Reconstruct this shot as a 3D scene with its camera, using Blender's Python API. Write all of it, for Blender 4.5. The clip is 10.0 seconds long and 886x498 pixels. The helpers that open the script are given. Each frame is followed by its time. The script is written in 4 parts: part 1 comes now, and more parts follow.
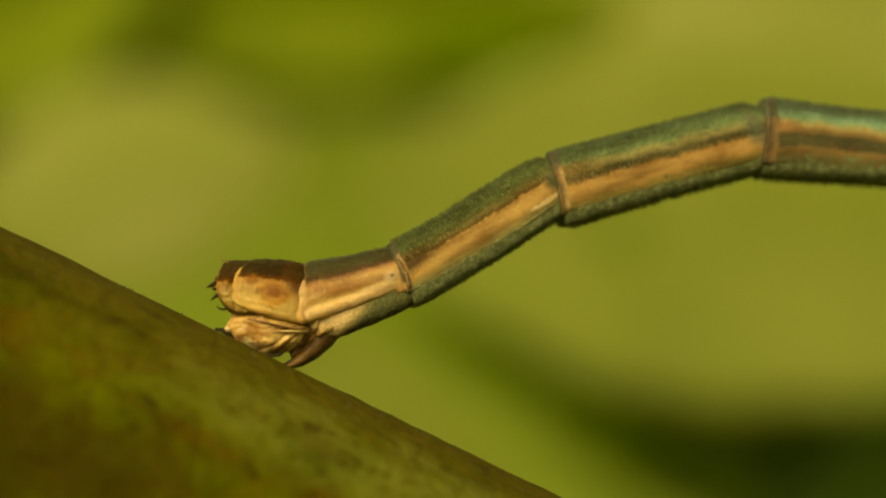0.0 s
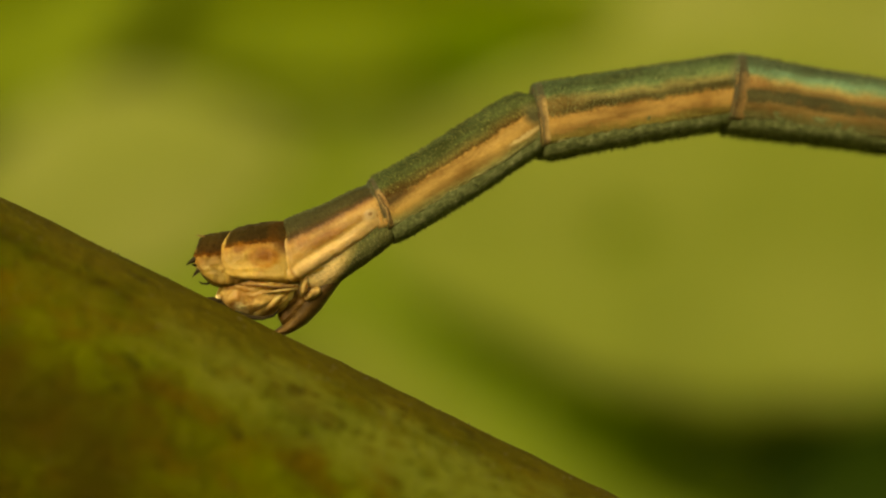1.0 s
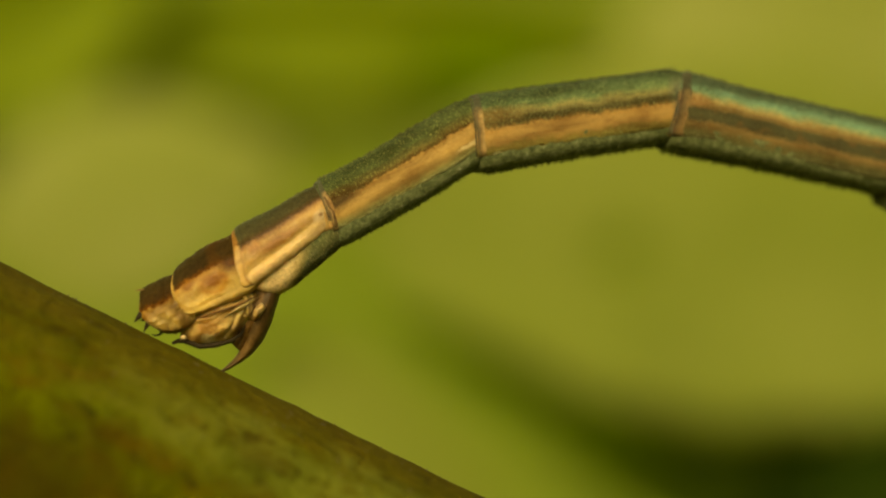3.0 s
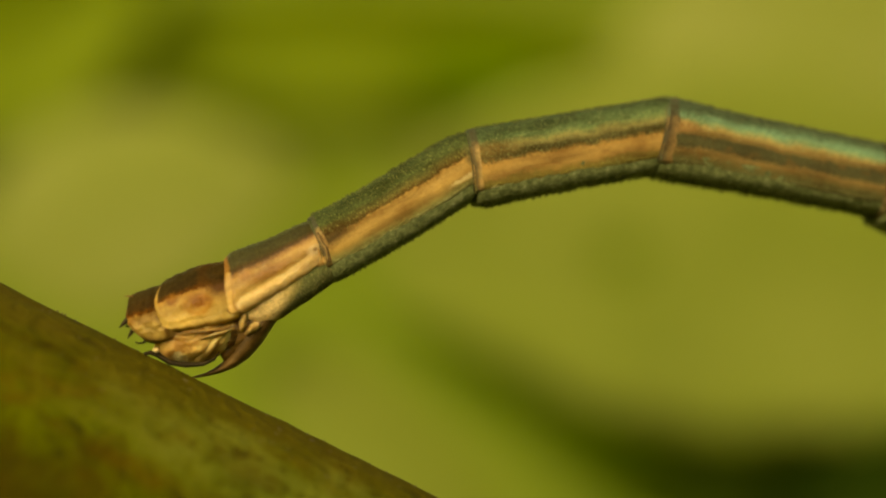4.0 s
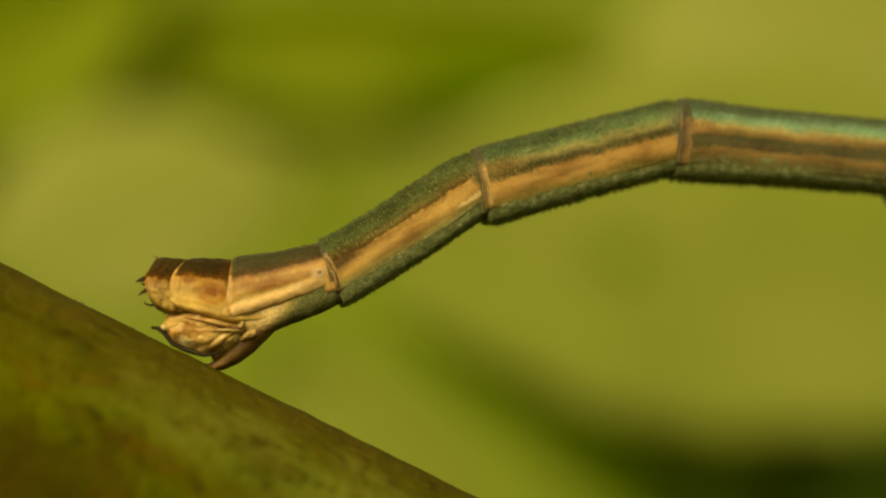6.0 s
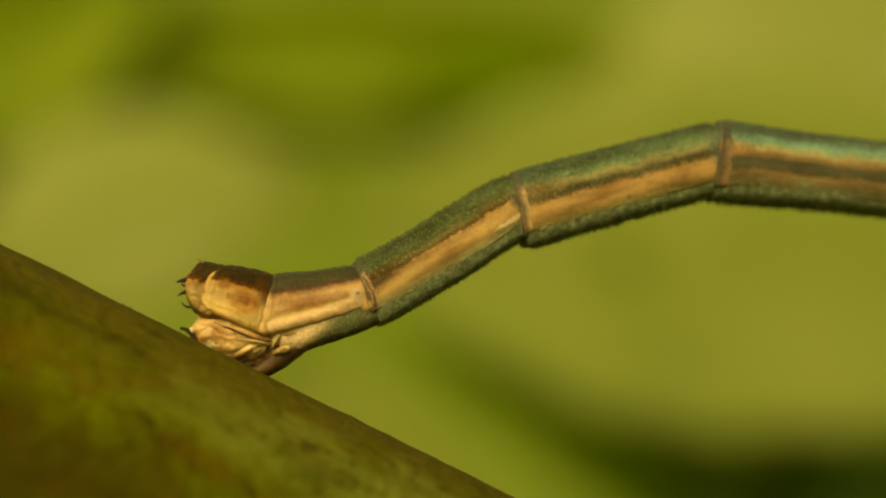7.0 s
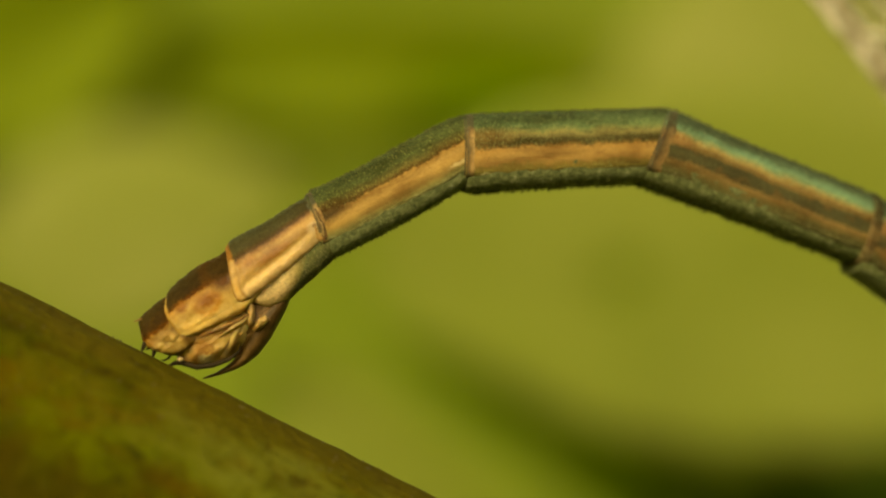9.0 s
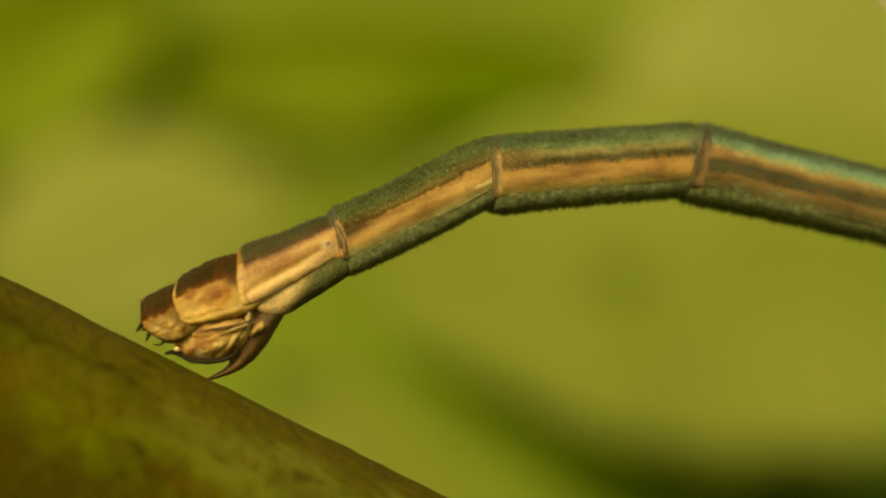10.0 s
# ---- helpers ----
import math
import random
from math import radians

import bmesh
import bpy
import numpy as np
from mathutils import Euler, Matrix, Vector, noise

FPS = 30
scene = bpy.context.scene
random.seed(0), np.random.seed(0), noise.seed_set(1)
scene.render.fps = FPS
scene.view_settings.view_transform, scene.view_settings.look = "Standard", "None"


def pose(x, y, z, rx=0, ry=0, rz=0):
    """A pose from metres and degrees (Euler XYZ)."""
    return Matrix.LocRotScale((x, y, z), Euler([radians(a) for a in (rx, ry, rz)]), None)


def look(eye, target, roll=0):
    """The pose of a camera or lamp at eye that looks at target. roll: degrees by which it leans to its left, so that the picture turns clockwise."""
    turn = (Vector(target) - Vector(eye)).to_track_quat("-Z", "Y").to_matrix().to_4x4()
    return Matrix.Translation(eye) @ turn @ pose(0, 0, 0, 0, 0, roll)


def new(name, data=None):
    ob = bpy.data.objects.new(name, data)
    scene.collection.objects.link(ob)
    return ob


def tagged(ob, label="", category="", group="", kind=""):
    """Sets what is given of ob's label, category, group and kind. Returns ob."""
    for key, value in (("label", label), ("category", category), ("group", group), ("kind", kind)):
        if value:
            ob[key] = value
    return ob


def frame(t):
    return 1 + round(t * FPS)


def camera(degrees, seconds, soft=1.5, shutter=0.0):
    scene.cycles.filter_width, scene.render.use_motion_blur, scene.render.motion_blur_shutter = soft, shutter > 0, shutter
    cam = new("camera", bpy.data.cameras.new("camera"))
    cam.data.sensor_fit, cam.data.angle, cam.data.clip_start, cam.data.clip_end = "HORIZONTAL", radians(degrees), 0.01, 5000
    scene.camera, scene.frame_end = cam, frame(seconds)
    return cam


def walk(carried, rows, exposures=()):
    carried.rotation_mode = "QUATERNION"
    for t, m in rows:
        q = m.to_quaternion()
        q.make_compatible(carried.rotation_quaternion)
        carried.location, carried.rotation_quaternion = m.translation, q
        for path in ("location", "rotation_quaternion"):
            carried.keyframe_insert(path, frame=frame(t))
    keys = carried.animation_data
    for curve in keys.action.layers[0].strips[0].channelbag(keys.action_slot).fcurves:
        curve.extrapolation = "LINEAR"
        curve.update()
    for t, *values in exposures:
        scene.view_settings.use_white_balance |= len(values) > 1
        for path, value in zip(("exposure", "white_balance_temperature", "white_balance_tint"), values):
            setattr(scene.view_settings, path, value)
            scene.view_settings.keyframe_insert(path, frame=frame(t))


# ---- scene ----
MM = 0.001
Z0 = 1.2                      # height of the insect above the ground
EXPOSURE, KELVIN, TINT = 0.15, 10500, -12

cam = camera(24.0, 10.0, soft=2.1, shutter=0.0)
cam.data.dof.use_dof = True   # a macro lens: only the insect's plane is sharp
cam.data.dof.focus_distance = 0.1354
cam.data.dof.aperture_fstop = 11.0
walk(cam, [
    (0, pose(0, -0.138, Z0, 90.000, 0, 0)),
    (1, pose(0, -0.138, Z0, 90.000, 0, 0)),
    (1.5, pose(0, -0.138, Z0, 90.047, 0, 0)),
    (2.2, pose(0, -0.138, Z0, 90.233, 0, 0)),
    (2.5, pose(0, -0.138, Z0, 90.326, 0, 0)),
    (3.2, pose(0, -0.138, Z0, 90.528, 0, 0)),
    (4, pose(0, -0.138, Z0, 90.699, 0, 0)),
    (5, pose(0, -0.138, Z0, 90.746, 0, 0)),
    (6.5, pose(0, -0.138, Z0, 90.808, 0, 0)),
    (7.5, pose(0, -0.138, Z0, 90.885, 0, 0)),
    (8, pose(0, -0.138, Z0, 90.963, 0, 0)),
    (9, pose(0, -0.138, Z0, 91.243, 0, 0)),
    (10, pose(0, -0.138, Z0, 91.398, 0, 0)),
], exposures=[(0, EXPOSURE, KELVIN, TINT), (10, EXPOSURE + 0.06, KELVIN, TINT)])

# ---- light ----
world = bpy.data.worlds.new("sky")
scene.world = world
world.use_nodes = True
wt = world.node_tree
sky = wt.nodes.new("ShaderNodeTexSky")
sky.sky_type = "NISHITA"
sky.sun_disc = False
sky.dust_density, sky.ozone_density = 8.0, 0.2
sky.sun_elevation, sky.sun_rotation = radians(38), radians(210)
wt.links.new(sky.outputs["Color"], wt.nodes["Background"].inputs["Color"])
wt.nodes["Background"].inputs["Strength"].default_value = 0.15
sun_data = bpy.data.lights.new("sun", "SUN")
sun_data.energy, sun_data.angle, sun_data.color = 1.2, radians(24), (1.0, 0.96, 0.81)
sun = new("sun", sun_data)
sun.matrix_world = look((-0.45, -0.78, 0.70), (0, 0, 0))


# ---- node helpers ----
def material(name):
    m = bpy.data.materials.new(name)
    m.use_nodes = True
    return m, m.node_tree, m.node_tree.nodes["Principled BSDF"]


def link(nt, a, b):
    nt.links.new(a, b)


def value(nt, op, a, b=0.0):
    n = nt.nodes.new("ShaderNodeMath")
    n.operation = op
    for slot, v in zip(n.inputs, (a, b)):
        if isinstance(v, (int, float)):
            slot.default_value = v
        else:
            nt.links.new(v, slot)
    return n.outputs[0]


def grain(nt, scale, detail=4.0, stretch=(1, 1, 1), rough=0.55):
    tc = nt.nodes.new("ShaderNodeTexCoord")
    mp = nt.nodes.new("ShaderNodeMapping")
    mp.inputs["Scale"].default_value = stretch
    n = nt.nodes.new("ShaderNodeTexNoise")
    n.inputs["Scale"].default_value, n.inputs["Detail"].default_value = scale, detail
    n.inputs["Roughness"].default_value = rough
    link(nt, tc.outputs["Object"], mp.inputs["Vector"])
    link(nt, mp.outputs["Vector"], n.inputs["Vector"])
    return n.outputs["Fac"]


def ramp(nt, fac, stops):
    n = nt.nodes.new("ShaderNodeValToRGB")
    el = n.color_ramp.elements
    while len(el) < len(stops):
        el.new(0.5)
    for e, (p, c) in zip(el, stops):
        e.position, e.color = p, (*c, 1)
    link(nt, fac, n.inputs["Fac"])
    return n.outputs["Color"]


def mix(nt, fac, a, b, blend="MIX"):
    n = nt.nodes.new("ShaderNodeMix")
    n.data_type, n.blend_type = "RGBA", blend
    for slot, v in ((n.inputs[0], fac), (n.inputs[6], a), (n.inputs[7], b)):
        if isinstance(v, (int, float)):
            slot.default_value = v
        elif isinstance(v, tuple):
            slot.default_value = (*v, 1)
        else:
            link(nt, v, slot)
    return n.outputs[2]


def bump(nt, bsdf, height, strength, distance):
    n = nt.nodes.new("ShaderNodeBump")
    n.inputs["Strength"].default_value, n.inputs["Distance"].default_value = strength, distance
    link(nt, height, n.inputs["Height"])
    link(nt, n.outputs["Normal"], bsdf.inputs["Normal"])


def cuticle(name, stops, wobble=0.10, paint=(), rough=0.55, gloss=0.07, speck=1.0, span=1.0, bare=(0.40, 0.80), wax=0.0, wear=1.0, fleck=(0.30, 0.30, 0.16), relief=1.0):
    """Insect skin: bands from back to belly (uv v), ragged by noise, painted marks (u in cm along), fine cross striae."""
    m, nt, b = material(name)
    uv = nt.nodes.new("ShaderNodeUVMap")
    uv.uv_map = "bands"
    sep = nt.nodes.new("ShaderNodeSeparateXYZ")
    link(nt, uv.outputs["UV"], sep.inputs["Vector"])
    u, v = sep.outputs["X"], value(nt, "MULTIPLY", sep.outputs["Y"], span)
    coarse = grain(nt, 700, 3)
    fine = grain(nt, 4200, 4)
    striae = grain(nt, 1500, 3, (7, 1, 1))
    v2 = value(nt, "ADD", v, value(nt, "MULTIPLY", value(nt, "SUBTRACT", coarse, 0.5), wobble))
    v2 = value(nt, "ADD", v2, value(nt, "MULTIPLY", value(nt, "SUBTRACT", fine, 0.5), wobble * 0.7))
    u2 = value(nt, "ADD", u, value(nt, "MULTIPLY", value(nt, "SUBTRACT", coarse, 0.5), wobble * 0.35))
    col = ramp(nt, v2, stops)
    for kind, *how, c in paint:
        if kind == "above":                    # all above a line that runs along the segment
            line, soft = how
            edge = ramp(nt, u, [(x, (y, y, y)) for x, y in line])
            f = value(nt, "DIVIDE", value(nt, "SUBTRACT", edge, v2), soft)
        elif kind == "before":                 # all in front of a line that runs down the segment
            line, soft = how
            edge = ramp(nt, v, [(x, (y, y, y)) for x, y in line])
            f = value(nt, "DIVIDE", value(nt, "SUBTRACT", edge, u2), soft)
        else:
            su, sv, ru, rv = how[:4]
            du = value(nt, "DIVIDE", value(nt, "SUBTRACT", u2, su), ru)
            dv = value(nt, "DIVIDE", value(nt, "SUBTRACT", v2, sv), rv)
            r = value(nt, "SQRT", value(nt, "ADD", value(nt, "MULTIPLY", du, du), value(nt, "MULTIPLY", dv, dv)))
            if kind == "ring":
                f = value(nt, "SUBTRACT", 1.0, value(nt, "DIVIDE", value(nt, "ABSOLUTE", value(nt, "SUBTRACT", r, 1.0)), how[4]))
            else:
                f = value(nt, "MULTIPLY", value(nt, "SUBTRACT", 1.0, r), 1.6)
        f = value(nt, "MINIMUM", value(nt, "MAXIMUM", f, 0.0), 1.0)
        col = mix(nt, f, col, c)
    streak = ramp(nt, grain(nt, 1300, 4, (0.12, 1, 1)), [(0.35, (0.62, 0.58, 0.52)), (0.5, (1, 1, 1)), (0.68, (1.2, 1.17, 1.1))])
    col = mix(nt, 0.8 * wear, col, streak, "MULTIPLY")
    patchy = ramp(nt, grain(nt, 560, 4, (0.6, 1, 1)), [(0.34, (0.62, 0.56, 0.50)), (0.52, (1, 1, 1)), (0.70, (1.18, 1.18, 1.15))])
    col = mix(nt, 0.9 * wear, col, patchy, "MULTIPLY")
    rough_part = ramp(nt, v2, [(bare[0] - 0.05, (1, 1, 1)), (bare[0] + 0.04, (0.22,) * 3), (bare[1] - 0.04, (0.22,) * 3), (bare[1] + 0.05, (1, 1, 1))])
    blot = grain(nt, 1500, 5, (0.5, 1, 1))
    col = mix(nt, ramp(nt, blot, [(0.56, (0, 0, 0)), (0.70, (0.6 * speck,) * 3)]), col, mix(nt, rough_part, (0.14, 0.065, 0.018), col))
    tone = ramp(nt, fine, [(0.25, (0.62, 0.60, 0.56)), (0.55, (1, 1, 1)), (0.8, (1.25, 1.22, 1.15))])
    col = mix(nt, value(nt, "ADD", value(nt, "MULTIPLY", rough_part, 0.6), 0.2), col, tone, "MULTIPLY")
    hairs = ramp(nt, grain(nt, 5200, 2, (2.6, 1, 1)), [(0.56, (0, 0, 0)), (0.68, (0.5 * speck,) * 3)])
    col = mix(nt, hairs, col, mix(nt, rough_part, col, fleck))
    pits = grain(nt, 9500, 2)
    col = mix(nt, ramp(nt, pits, [(0.62, (0, 0, 0)), (0.74, (0.4 * speck,) * 3)]), col, mix(nt, rough_part, col, fleck))
    col = mix(nt, ramp(nt, pits, [(0.28, (0.7 * speck,) * 3), (0.42, (0, 0, 0))]), col, mix(nt, rough_part, col, (0.034, 0.030, 0.012)))
    link(nt, col, b.inputs["Base Color"])
    b.inputs["Roughness"].default_value = rough
    link(nt, value(nt, "MULTIPLY", value(nt, "SUBTRACT", 1.1, rough_part), gloss), b.inputs["Specular IOR Level"])
    h = value(nt, "ADD", value(nt, "ADD", fine, value(nt, "MULTIPLY", striae, 0.5)), value(nt, "MULTIPLY", value(nt, "MULTIPLY", pits, rough_part), 0.7))
    h = value(nt, "ADD", h, value(nt, "MULTIPLY", coarse, 1.2))
    b.inputs["Subsurface Weight"].default_value = wax
    b.inputs["Subsurface Radius"].default_value = (1.0, 0.7, 0.35)
    b.inputs["Subsurface Scale"].default_value = 0.0006
    bump(nt, b, h, (0.35 + 0.4 * speck) * relief, 0.00014)
    return m


def mottled(name, stops, scale, rough=0.5, depth=0.0002, fine=8.0, stretch=(1, 1, 1), clear=0.0, spec=0.4, fleck=0.2):
    m, nt, b = material(name)
    a = grain(nt, scale, 6, stretch)
    f = grain(nt, scale * fine, 3, stretch)
    col = ramp(nt, value(nt, "ADD", value(nt, "MULTIPLY", a, 1 - fleck), value(nt, "MULTIPLY", f, fleck)), stops)
    link(nt, col, b.inputs["Base Color"])
    b.inputs["Roughness"].default_value = rough
    b.inputs["Transmission Weight"].default_value = clear
    b.inputs["Specular IOR Level"].default_value = spec
    bump(nt, b, value(nt, "ADD", a, f), 0.5, depth)
    return m


def leaf_material(name, dark, light, scale=28):
    m, nt, b = material(name)
    a = grain(nt, scale, 3)
    f = grain(nt, scale * 14, 4)
    col = ramp(nt, value(nt, "ADD", value(nt, "MULTIPLY", a, 0.85), value(nt, "MULTIPLY", f, 0.15)),
               [(0.35, dark), (0.65, light)])
    link(nt, col, b.inputs["Base Color"])
    b.inputs["Roughness"].default_value = 0.7
    b.inputs["Specular IOR Level"].default_value = 0.15
    bump(nt, b, f, 0.3, 0.0006)
    t = nt.nodes.new("ShaderNodeBsdfTranslucent")
    link(nt, col, t.inputs["Color"])
    s = nt.nodes.new("ShaderNodeMixShader")
    s.inputs[0].default_value = 0.3
    link(nt, b.outputs[0], s.inputs[1])
    link(nt, t.outputs[0], s.inputs[2])
    link(nt, s.outputs[0], nt.nodes["Material Output"].inputs["Surface"])
    return m


# ---- materials ----
skin_seven = cuticle("skin seven", [(0.0, (0.036, 0.050, 0.020)), (0.22, (0.060, 0.074, 0.026)), (0.34, (0.100, 0.078, 0.026)), (0.395, (0.085, 0.046, 0.014)),
                                    (0.425, (0.300, 0.170, 0.054)), (0.50, (0.400, 0.245, 0.086)), (0.62, (0.370, 0.225, 0.076)), (0.69, (0.250, 0.160, 0.052)),
                                    (0.78, (0.170, 0.150, 0.055)), (0.84, (0.240, 0.230, 0.110)), (0.88, (0.110, 0.115, 0.055))], 0.12, span=0.92, wear=1.0, bare=(0.42, 0.78), fleck=(0.22, 0.21, 0.07),
                     paint=[("oval", 0.04, 0.42, 0.24, 0.22, (0.085, 0.050, 0.018)),
                            ("oval", 1.17, 0.46, 0.10, 0.30, (0.080, 0.075, 0.035)), ("oval", 1.05, 0.70, 0.18, 0.05, (0.56, 0.43, 0.22))])
skin_six = cuticle("skin six", [(0.0, (0.040, 0.056, 0.028)), (0.14, (0.056, 0.082, 0.036)), (0.24, (0.100, 0.140, 0.060)),
                                (0.33, (0.190, 0.160, 0.062)), (0.39, (0.090, 0.075, 0.030)), (0.44, (0.060, 0.050, 0.020)), (0.48, (0.130, 0.080, 0.026)),
                                (0.52, (0.310, 0.175, 0.058)), (0.60, (0.330, 0.195, 0.068)), (0.69, (0.280, 0.162, 0.054)), (0.75, (0.160, 0.110, 0.030)),
                                (0.84, (0.150, 0.125, 0.036)), (0.89, (0.240, 0.215, 0.090))], 0.15, span=0.92, wear=1.0, bare=(0.50, 0.80), fleck=(0.24, 0.25, 0.11),
                   paint=[("oval", 0.06, 0.34, 0.34, 0.16, (0.18, 0.125, 0.046)), ("oval", 0.12, 0.88, 0.14, 0.06, (0.40, 0.36, 0.21)), ("oval", 1.40, 0.40, 0.10, 0.34, (0.095, 0.100, 0.060))])
# the teal band near the back is an iridescent sheen put into the colour
skin_five = cuticle("skin five", [(0.0, (0.044, 0.056, 0.030)), (0.12, (0.062, 0.092, 0.052)), (0.22, (0.13, 0.23, 0.14)), (0.27, (0.18, 0.24, 0.12)),
                                  (0.33, (0.30, 0.21, 0.080)), (0.40, (0.17, 0.105, 0.036)), (0.46, (0.056, 0.052, 0.022)),
                                  (0.58, (0.058, 0.052, 0.022)), (0.64, (0.19, 0.118, 0.042)), (0.69, (0.13, 0.088, 0.030)),
                                  (0.76, (0.085, 0.074, 0.026)), (0.90, (0.095, 0.092, 0.042))], 0.12, span=0.92, wear=0.8,
                    paint=[("oval", 0.10, 0.36, 0.16, 0.12, (0.30, 0.17, 0.065))])
CREAM = (0.470, 0.312, 0.101)
skin_eight = cuticle("skin eight", [(0.0, (0.041, 0.041, 0.016)), (0.20, (0.057, 0.048, 0.019)), (0.29, (0.082, 0.038, 0.010)), (0.335, (0.240, 0.113, 0.028)),
                                    (0.41, (0.403, 0.230, 0.071)), (0.56, (0.422, 0.251, 0.085)), (0.68, (0.499, 0.325, 0.128)), (0.80, (0.586, 0.399, 0.192)), (0.90, (0.499, 0.312, 0.124)), (0.97, (0.307, 0.164, 0.049))],
                     0.07, span=0.97, paint=[("oval", 0.25, 0.52, 0.16, 0.13, (0.317, 0.147, 0.037)), ("oval", 0.12, 0.42, 0.06, 0.10, (0.326, 0.156, 0.041)),
                                             ("before", [(0.0, 0.030), (1.0, 0.064)], 0.014, (0.230, 0.108, 0.027)), ("before", [(0.0, -0.02), (0.18, 0.0), (0.27, 0.044), (1.0, 0.050)], 0.014, (0.461, 0.281, 0.096)), ("before", [(0.0, 0.012), (1.0, 0.014)], 0.012, (0.192, 0.091, 0.024)),
                                             ("oval", 0.54, 0.60, 0.06, 0.14, (0.480, 0.347, 0.192)), ("oval", 0.545, 0.58, 0.02, 0.05, (0.250, 0.139, 0.064))], gloss=0.24, rough=0.36, speck=0.3, wax=0.5, wear=0.7, bare=(0.30, 1.2), fleck=(0.144, 0.128, 0.060), relief=1.0)
skin_nine = cuticle("skin nine", [(0.0, (0.030, 0.022, 0.007)), (0.24, (0.039, 0.021, 0.005)), (0.31, (0.120, 0.041, 0.006)), (0.345, (0.380, 0.199, 0.045)),
                                  (0.46, (0.460, 0.281, 0.076)), (0.80, CREAM), (0.92, (0.520, 0.336, 0.105)), (1.0, (0.300, 0.154, 0.035))],
                    0.12, paint=[("oval", 0.40, 0.28, 0.14, 0.38, (0.130, 0.044, 0.007)), ("oval", 0.42, 0.16, 0.16, 0.32, (0.038, 0.021, 0.005)), ("oval", 0.10, 0.38, 0.05, 0.14, (0.240, 0.100, 0.016)),
                                 ("ring", 0.235, 0.55, 0.070, 0.145, 0.55, (0.370, 0.177, 0.033)), ("oval", 0.245, 0.53, 0.085, 0.15, (0.300, 0.114, 0.016)), ("oval", 0.14, 0.80, 0.08, 0.12, (0.540, 0.353, 0.115)),
                                 ("before", [(0.0, 0.030), (0.3, 0.022), (1.0, 0.022)], 0.016, (0.500, 0.308, 0.089)), ("before", [(0.0, 0.006), (1.0, 0.006)], 0.010, (0.240, 0.109, 0.022))],
                    gloss=0.18, rough=0.40, speck=0.25, bare=(0.36, 1.2), wax=0.5, wear=0.8, fleck=(0.090, 0.060, 0.019), relief=1.0)
skin_ten = cuticle("skin ten", [(0.0, (0.033, 0.024, 0.007)), (0.28, (0.045, 0.021, 0.005)), (0.36, (0.140, 0.048, 0.007)), (0.41, (0.370, 0.212, 0.053)),
                                (0.60, (0.430, 0.280, 0.086)), (0.78, (0.370, 0.241, 0.071)), (0.90, (0.220, 0.130, 0.034)), (1.0, (0.120, 0.069, 0.019))],
                   0.16, paint=[("oval", -0.01, 0.20, 0.022, 0.12, (0.500, 0.328, 0.105)), ("oval", 0.0, 0.48, 0.055, 0.13, (0.440, 0.232, 0.050)), ("oval", 0.10, 0.72, 0.05, 0.12, (0.280, 0.183, 0.056)),
                                ("oval", 0.06, 0.62, 0.03, 0.05, (0.520, 0.367, 0.135)), ("oval", 0.19, 0.80, 0.05, 0.45, (0.160, 0.085, 0.021))],
                   gloss=0.18, rough=0.40, speck=0.25, bare=(0.42, 1.2), wax=0.45, wear=0.9, fleck=(0.090, 0.060, 0.019), relief=1.4)
belly = mottled("belly skin", [(0.30, (0.040, 0.046, 0.016)), (0.48, (0.092, 0.102, 0.040)), (0.62, (0.150, 0.158, 0.075)), (0.74, (0.30, 0.30, 0.19))], 2600, 0.6, 0.00022, 2.6, spec=0.12)
belly_eight = cuticle("belly skin eight", [(0.0, (0.090, 0.096, 0.037)), (0.5, (0.123, 0.128, 0.053)), (0.85, (0.090, 0.092, 0.036)), (1.0, (0.067, 0.060, 0.021))], 0.16,
                      paint=[("before", [(0.0, 0.44), (0.5, 0.38), (0.75, 0.31), (1.0, 0.22)], 0.10, (0.420, 0.310, 0.126)), ("before", [(0.0, 0.34), (0.5, 0.32), (0.75, 0.27), (1.0, 0.20)], 0.10, (0.700, 0.500, 0.255)),
                             ("before", [(0.3, 0.03), (0.6, 0.035), (1.0, 0.04)], 0.03, (0.152, 0.083, 0.021))], wax=0.35, wear=0.5, speck=0.6, bare=(0.06, 0.12), fleck=(0.400, 0.320, 0.170))
collar_dark = cuticle("shaded joint skin", [(0.0, (0.036, 0.038, 0.018)), (0.35, (0.055, 0.042, 0.018)), (0.5, (0.11, 0.072, 0.030)), (0.9, (0.13, 0.095, 0.042))], 0.15)
amber = mottled("amber membrane", [(0.32, (0.080, 0.038, 0.010)), (0.5, (0.165, 0.082, 0.023)), (0.68, (0.33, 0.185, 0.062))], 800, 0.4, 0.0002, 4, (1, 1, 2), spec=0.3)
belly_pale = mottled("pale belly skin", [(0.30, (0.40, 0.25, 0.10)), (0.6, (0.62, 0.44, 0.22))], 900, 0.45, 0.00008)
